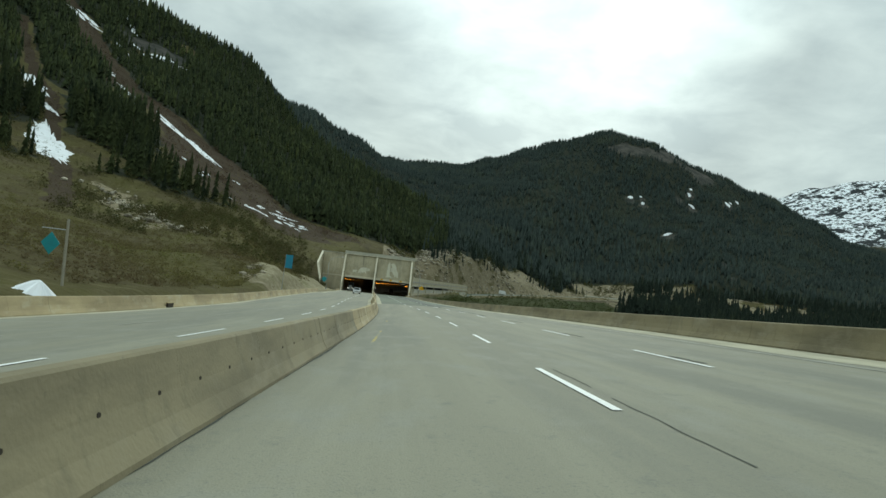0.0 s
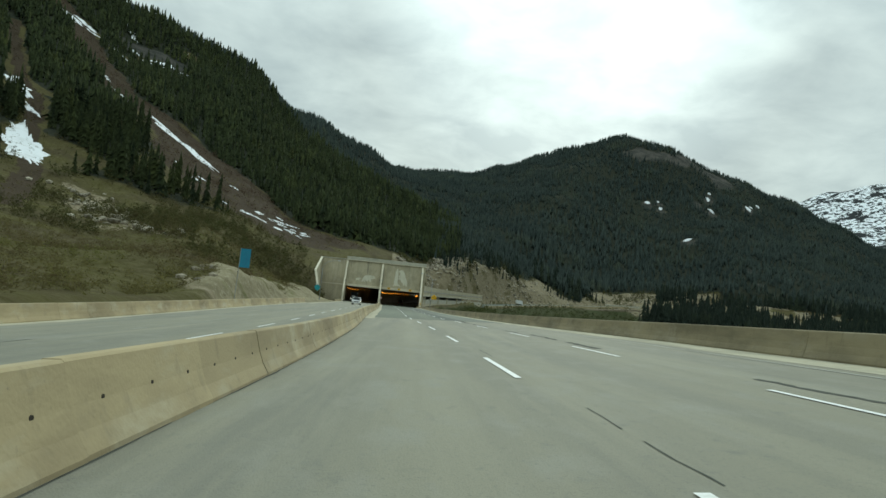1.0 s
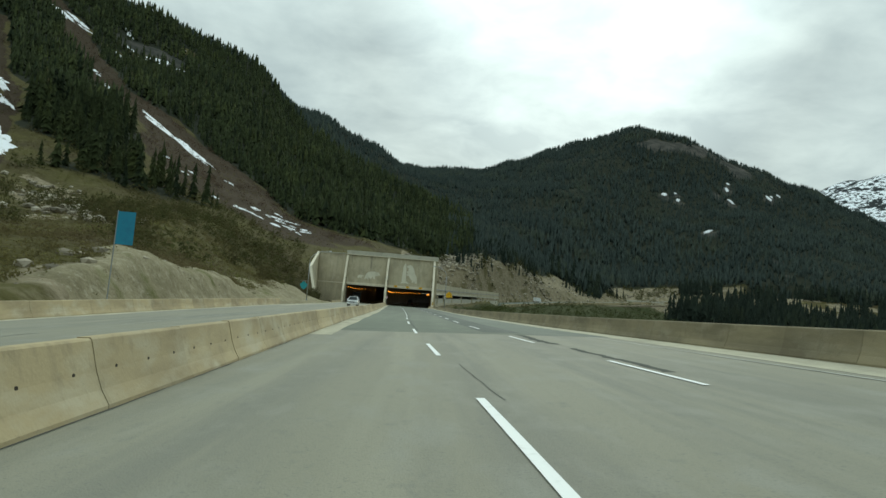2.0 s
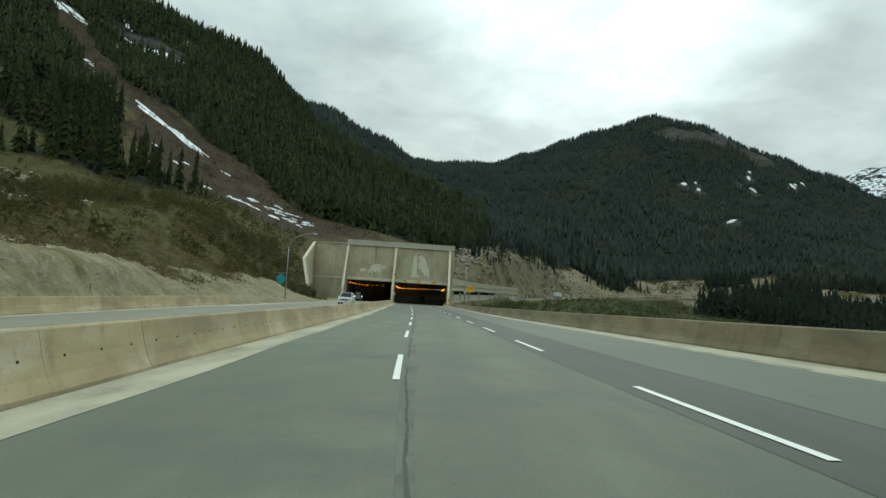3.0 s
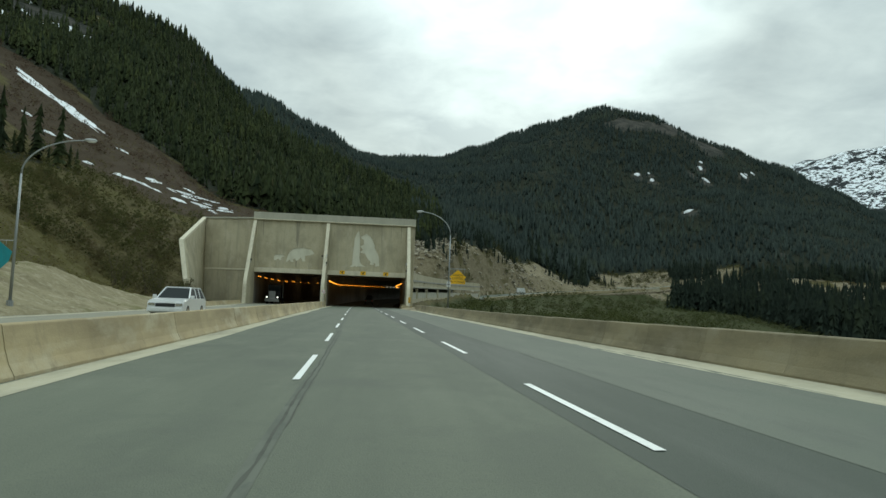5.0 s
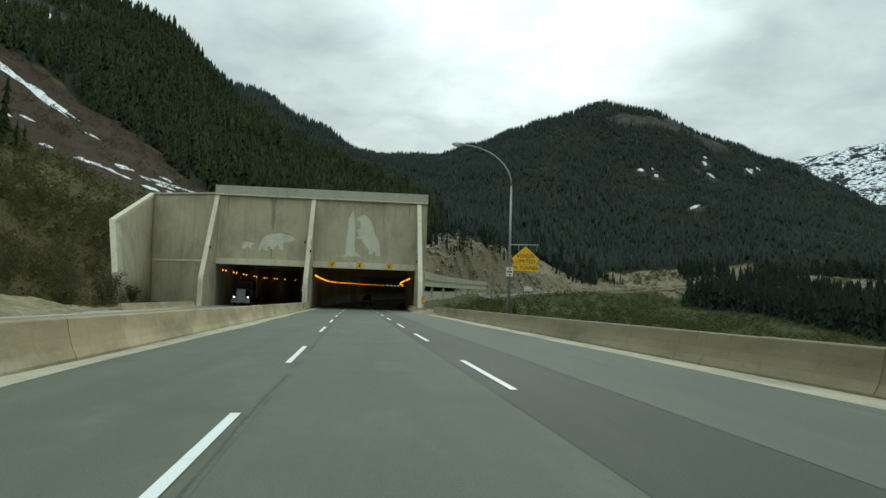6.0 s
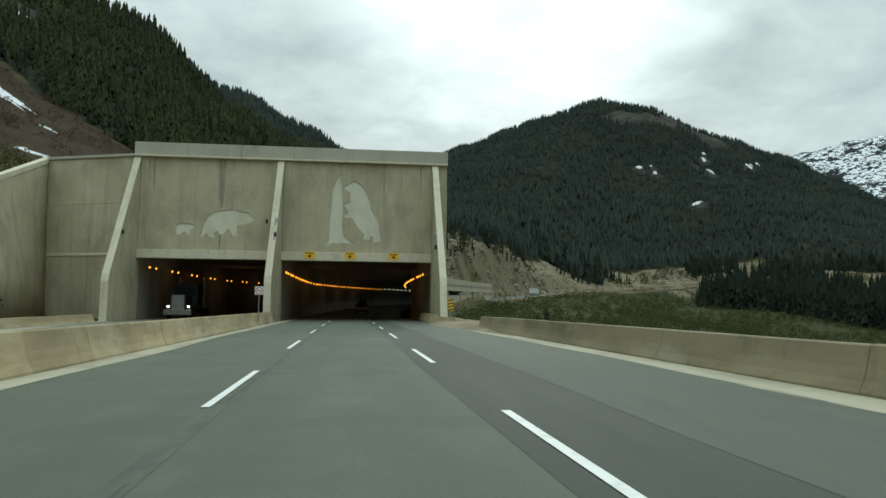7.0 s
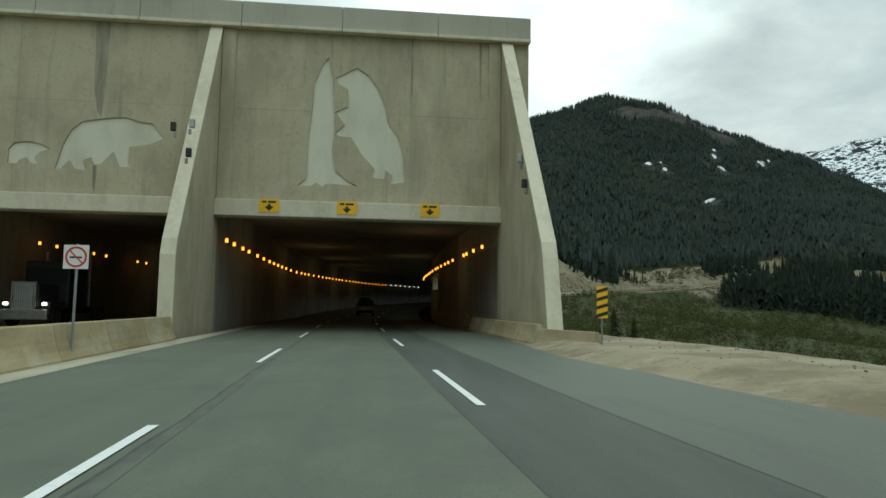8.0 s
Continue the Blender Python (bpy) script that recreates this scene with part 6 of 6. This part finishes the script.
# teal diamond hung from a post, and the plain ones further on
e = thing("hanging_sign", (-18.5, 35.0, float(land(-18.5, 35.0))), "teal diamond sign hung from a crossarm on a weathered post", "sign")
h0 = -float(land(-18.5, 35.0))
part("post", tube([(0.1, 0, -0.8), (-0.12, 0, 3.95 + h0)], [0.09, 0.075], 10), WOOD_POST, e)
part("crossarm", tube([(-0.1, 0, 3.3 + h0), (-1.55, 0, 3.3 + h0)], [0.03, 0.03], 8), STEEL, e)
part("sign_plate", plate([(-0.95, 3.1 + h0), (-0.4, 2.45 + h0), (-0.95, 1.75 + h0), (-1.5, 2.45 + h0)]), SIGN_TEAL, e)
e = thing("blue_sign", (-15.2, 96.5, float(land(-15.2, 96.5))), "blue rectangular sign on a thin post above the rubble", "sign")
h0 = -float(land(-15.2, 96.5))
part("post", tube([(-0.66, 0.03, -0.5), (-0.58, 0.03, 5.55 + h0)], [0.04, 0.035], 8), STEEL, e)
part("sign_plate", plate([(-0.55, 3.5 + h0), (0.5, 3.5 + h0), (0.5, 5.5 + h0), (-0.55, 5.5 + h0)]), SIGN_BLUE, e)
e = thing("small_teal_sign", (-17.3, 177.5, 0.2), "small teal sign hung from a bracket on a lamp pole", "sign")
part("bracket", tube([(-0.05, 0.02, 3.55), (-1.35, 0.02, 3.52)], [0.022, 0.022], 8), STEEL, e)
for x in (-0.4, -1.05):
    part("hanger", tube([(x, 0.01, 3.3), (x, 0.01, 3.54)], [0.015, 0.015], 6), STEEL, e)
part("sign_plate", plate([(-0.75, 3.5), (-0.05, 2.95), (-0.2, 2.42), (-0.62, 1.98), (-1.12, 2.25), (-1.42, 2.92)]), SIGN_TEAL, e)

# ---- vehicles ----
def wheel(parent, x, y, r, w):
    bm = tube([(x - w / 2, y, r), (x - w / 2 + 0.03, y, r), (x + w / 2 - 0.03, y, r), (x + w / 2, y, r)], [r * 0.9, r, r, r * 0.9], 18)
    t = part("tyre", bm, RUBBER, parent)
    part("rim", tube([(x - w / 2 - 0.01, y, r), (x + w / 2 + 0.01, y, r)], [r * 0.6, r * 0.6], 14), CHROME, t)


def suv(name, at, turn, paint, label):
    """A four-door utility car, front towards -y."""
    e = thing(name, at, label, "car", turn=turn)
    W, L = 0.93, 2.35
    body = [(-L, 0.42), (-L, 0.78), (-L + 0.06, 0.95), (-1.25, 1.08), (2.25, 1.08), (L, 0.95), (L, 0.45), (L - 0.1, 0.32), (-L + 0.15, 0.30)]
    bm = prism(body, "x", -W, W)
    bmesh.ops.bevel(bm, geom=bm.edges[:], offset=0.06, segments=2, affect="EDGES")
    part("body", bm, paint, e, smooth=False)
    bm = bmesh.new()
    low = [(-1.05, 1.06), (2.25, 1.06)]
    top = [(-0.2, 1.66), (1.85, 1.66)]
    vs = [bm.verts.new((sx * w, y, z)) for (y, z), w in ((low[0], W - 0.05), (low[1], W - 0.05), (top[1], W - 0.26), (top[0], W - 0.26)) for sx in (-1, 1)]
    for f in ((0, 1, 3, 2), (2, 3, 5, 4), (4, 5, 7, 6), (6, 7, 1, 0), (0, 2, 4, 6), (1, 7, 5, 3)):
        bm.faces.new([vs[i] for i in f])
    bmesh.ops.recalc_face_normals(bm, faces=bm.faces[:])
    bmesh.ops.bevel(bm, geom=bm.edges[:], offset=0.05, segments=2, affect="EDGES")
    part("cabin", bm, CAR_GLASS, e, "dark tinted windows")
    part("roof", box(-W + 0.25, W - 0.25, -0.18, 1.88, 1.63, 1.71, 0.03), paint, e)
    for x in (-W + 0.13, W - 0.13):
        for y0, y1 in ((-1.04, -0.2), (0.42, 0.48), (1.2, 1.25), (2.22, 1.84)):
            part("pillar", tube([(x * 1.08, y0, 1.06), (x * 0.84, y1, 1.65)], [0.045, 0.045], 6), paint, e)
    part("grille", box(-0.5, 0.5, -L - 0.03, -L + 0.02, 0.62, 0.80, 0.02), SIGN_BLACK, e)
    part("front_bumper", box(-W + 0.02, W - 0.02, -L - 0.1, -L + 0.1, 0.36, 0.58, 0.04), paint, e)
    part("rear_bumper", box(-W + 0.02, W - 0.02, L - 0.08, L + 0.1, 0.40, 0.62, 0.04), SIGN_BLACK, e)
    part("plate_bar", box(-0.26, 0.26, -L - 0.115, -L - 0.1, 0.42, 0.53), SIGN_WHITE, e)
    for x in (-0.70, 0.70):
        part("headlight", box(x - 0.17, x + 0.17, -L - 0.03, -L + 0.08, 0.66, 0.84, 0.03), CHROME, e)
        part("tail_lamp", box(x - 0.12, x + 0.12, L - 0.06, L + 0.025, 0.72, 1.04, 0.02), TAIL_RED, e)
        part("mirror", box(x * 1.45 - 0.1, x * 1.45 + 0.1, -1.0, -0.86, 1.06, 1.24, 0.03), paint, e)
        for y in (-1.42, 1.42):
            wheel(e, x * 1.16, y, 0.37, 0.24)
    return e


p = on_road(179.0, -10.9)
suv("white_car", tuple(p), 0, CAR_WHITE, "white utility car on the oncoming carriageway, dark windows")
p = on_road(294.0, 0.2)
suv("dark_car", tuple(p), 180, CAR_DARK, "dark utility car driving inside the snow shed")
p = on_road(330.0, -3.4)
suv("far_dark_car", tuple(p), 180, CAR_DARK, "dark car further inside the snow shed")


def highway_truck(at):
    """A conventional tractor, front towards -y."""
    e = thing("highway_truck", at, "black tractor truck with a tall chrome grille, headlights on", "truck")
    part("bonnet", box(-0.62, 0.62, 0.05, 2.2, 0.9, 2.05, 0.08), SIGN_BLACK, e)
    part("grille", box(-0.50, 0.50, -0.04, 0.05, 0.85, 2.1, 0.03), HOUSING, e)
    for x in np.linspace(-0.42, 0.42, 9):
        part("grille_bar", box(x - 0.02, x + 0.02, -0.07, -0.035, 0.92, 2.02), CHROME_SHADED, e)
    for x0, x1, z0, z1 in ((-0.56, -0.48, 0.83, 2.16), (0.48, 0.56, 0.83, 2.16), (-0.48, 0.48, 2.08, 2.16)):
        part("grille_frame", box(x0, x1, -0.09, 0.02, z0, z1, 0.015), CHROME_SHADED, e)
    part("bumper", box(-1.2, 1.2, -0.25, 0.05, 0.35, 0.85, 0.05), CHROME_SHADED, e)
    part("cab", box(-1.1, 1.1, 2.2, 4.4, 0.9, 3.3, 0.12), SIGN_BLACK, e)
    part("windscreen", box(-0.98, 0.98, 2.16, 2.22, 2.1, 2.95, 0.02), CAR_GLASS, e)
    part("chassis", box(-0.45, 0.45, 2.0, 8.0, 0.6, 0.95, 0.03), SIGN_BLACK, e)
    for x in (-0.88, 0.88):
        part("fender", box(x - 0.26, x + 0.26, 0.2, 1.9, 0.85, 1.25, 0.12), SIGN_BLACK, e)
        part("headlight", box(x - 0.10, x + 0.10, 0.08, 0.2, 1.03, 1.19, 0.03), HEADLIGHT, e, "lit headlight")
        part("exhaust_pipe", tube([(x * 1.3, 4.5, 1.0), (x * 1.3, 4.5, 3.9)], [0.08, 0.08], 10), CHROME_SHADED, e)
        wheel(e, x * 1.1, 1.05, 0.52, 0.3)
        wheel(e, x * 1.05, 6.3, 0.52, 0.5)
    return e


highway_truck((-15.8, 256.3, float(road_z(255.0, -15.5))))


# ---- across the valley: the highway beyond the shed ----
def far_line(t):
    i = min(int(t), len(FAR) - 2)
    return Vector(FAR[i]).lerp(Vector(FAR[i + 1]), t - i)


def far_ribbon(name, side0, side1, z0, z1, mat, label):
    ts = np.linspace(0, len(FAR) - 1, 90)
    verts, faces = [], []
    for t in ts:
        p, q = far_line(float(t)), far_line(min(float(t) + 0.2, len(FAR) - 1.001))
        d = (q - p).normalized() if (q - p).length > 0.01 else Vector((0.9, 0.25, 0))
        s = Vector((d.y, -d.x, 0)).normalized()
        for o, z in ((side0, z0), (side0, z1), (side1, z1), (side1, z0)):
            verts.append(p + s * o + Vector((0, 0, z)))
    for i in range(len(ts) - 1):
        for j in range(4):
            k, m = 4 * i + j, 4 * i + (j + 1) % 4
            faces.append((k, m, m + 4, k + 4))
    return tagged(new(name, mesh(name, verts, faces, mat)), label, "road", kind="structure")


far_ribbon("road_5", -12, 12, -2.0, 0.35, ASPHALT_SHOULDER, "pale highway climbing across the far hillside")
far_ribbon("barrier_wall", 11.4, 12.1, -2.5, 1.2, BARRIER, "low concrete barrier along the far highway")
far_ribbon("embankment", 11.9, 20.0, -7.0, -1.0, ROCK, "rubble embankment below the far highway")

b = thing("road_bridge", (222, 688, 0), "small concrete highway bridge over a dark gully", "bridge", turn=-28)
part("deck", box(-17, 17, -14.5, 12, 16.4, 18.5, 0.15), CONCRETE, b)
part("rail", box(-17, 17, -14.7, -14.2, 18.5, 19.5, 0.1), CONCRETE_GREY, b)
# a solid black panel stands in for the shade below the deck
part("gully", box(-9, 9, -14.9, -14.55, 11.0, 16.3, 0.1), SIGN_BLACK, b, "black panel standing in for the shade under the bridge")
for x in (-10.5, 10.5):
    part("abutment", box(x - 2, x + 2, -15.2, -13.5, 9.0, 16.5, 0.2), CONCRETE, b)

p = far_line(1.95)
e = thing("box_truck", (p.x - 2, p.y, p.z + 0.35), "white box truck on the far highway", "truck", turn=150)
part("cargo_box", box(-1.25, 1.25, -2.5, 6.5, 1.1, 3.9, 0.06), CAR_WHITE, e)
part("cab", box(-1.15, 1.15, -4.6, -2.6, 0.6, 2.9, 0.2), CAR_WHITE, e)
part("windscreen", box(-1.0, 1.0, -4.64, -4.55, 1.7, 2.6, 0.03), CAR_GLASS, e)
for x in (-1.0, 1.0):
    for y in (-3.7, 4.6):
        wheel(e, x, y, 0.5, 0.3)


# ---- shrubs beside the wing wall ----
def shrub(at, height, spread, mat, seed, label):
    rnd = random.Random(seed)
    e = thing("shrub", at, label, "shrub", "shrubs by the wing wall")
    bm = bmesh.new()
    tips = []
    for i in range(7):
        a, w = rnd.uniform(0, 6.283), rnd.uniform(0.2, 0.5) * spread
        tip = Vector((w * math.cos(a), w * math.sin(a), height * rnd.uniform(0.6, 0.95)))
        tube([(0, 0, -0.3), tuple(tip * 0.5 + Vector((0, 0, 0.1 * height))), tuple(tip)], [0.05, 0.035, 0.015], 5, bm)
        tips.append(tip)
    part("stems", bm, BARK, e)
    bm = bmesh.new()
    for i in range(620):
        tip = rnd.choice(tips)
        c = tip * rnd.uniform(0.3, 1.06) + Vector((rnd.gauss(0, 0.2), rnd.gauss(0, 0.2), rnd.gauss(0, 0.14))) * spread * 0.6
        c.z = max(c.z, 0.05)
        s = rnd.uniform(0.07, 0.19)
        bm.faces.new([bm.verts.new(c + Vector((rnd.uniform(-1, 1), rnd.uniform(-1, 1), rnd.uniform(-1, 1))) * s) for k in range(3)])
    part("foliage", bm, mat, e)
    return e


for i, (x, y, h, w) in enumerate(((-22.6, 222, 2.2, 2.0), (-24.4, 227, 3.2, 2.6), (-26.8, 231, 4.2, 3.0), (-24.0, 233.5, 3.0, 2.6), (-28.6, 236, 5.2, 3.4), (-25.6, 239, 3.6, 2.8), (-30.6, 229, 4.8, 3.4), (-31.5, 241, 6.0, 3.8), (-27.4, 244, 3.0, 2.4), (-33.5, 234, 5.5, 3.6), (-29.0, 224, 3.6, 3.0), (-24.8, 243, 2.0, 2.0))):
    shrub((x, y, float(land(x, y))), h, w, BUSH_DARK, 40 + i, "dense olive shrub with bare stems at the slope's foot")


def conifer(at, height, seed):
    rnd = random.Random(seed)
    e = thing("small_conifer", at, "small dark conifer standing behind the roadside barrier", "tree", "small conifers by the road")
    part("trunk", tube([(0, 0, -0.4), (0, 0, height * 0.92)], [0.11, 0.02], 7), BARK, e)
    v, t = conifer_template(11, 12, seed, 0.2)
    me = fast_mesh("crown", v * height, t, FOREST)
    ob = new("crown", me)
    ob.parent = e
    return e


for i, (x, y, h) in enumerate(((14.5, 262, 2.6), (21.5, 274, 4.6), (24.0, 286, 3.4), (29.5, 300, 5.2), (12.6, 268, 1.8))):
    conifer((x, y, float(land(x, y))), h, 60 + i)

# the short barrier that guards the portal's corner
guard = thing("guard_barrier", (0, 0, 0), "short chipped concrete barrier at the corner of the portal", "barrier")
for a, b in (((6.2, 258.6), (6.2, 255.7)), ((6.2, 255.7), (6.2, 252.8)), ((6.2, 252.8), (6.18, 249.9)), ((6.18, 249.9), (6.15, 247.0)), ((6.15, 247.0), (6.2, 244.2)), ((6.2, 244.2), (7.2, 241.6))):
    d = Vector((b[0] - a[0], b[1] - a[1], 0)).normalized()
    m = Matrix((Vector((d.y, -d.x, 0)), d, Vector((0, 0, 1)))).transposed().to_4x4()
    m.translation = (a[0], a[1], float(road_z(a[1], 6.0)) + 0.05)
    piece("barrier_segment", seg_mesh, guard, m @ Matrix.Diagonal((0.8, 0.97, 0.82 if a[1] > 245 else 0.62, 1)))
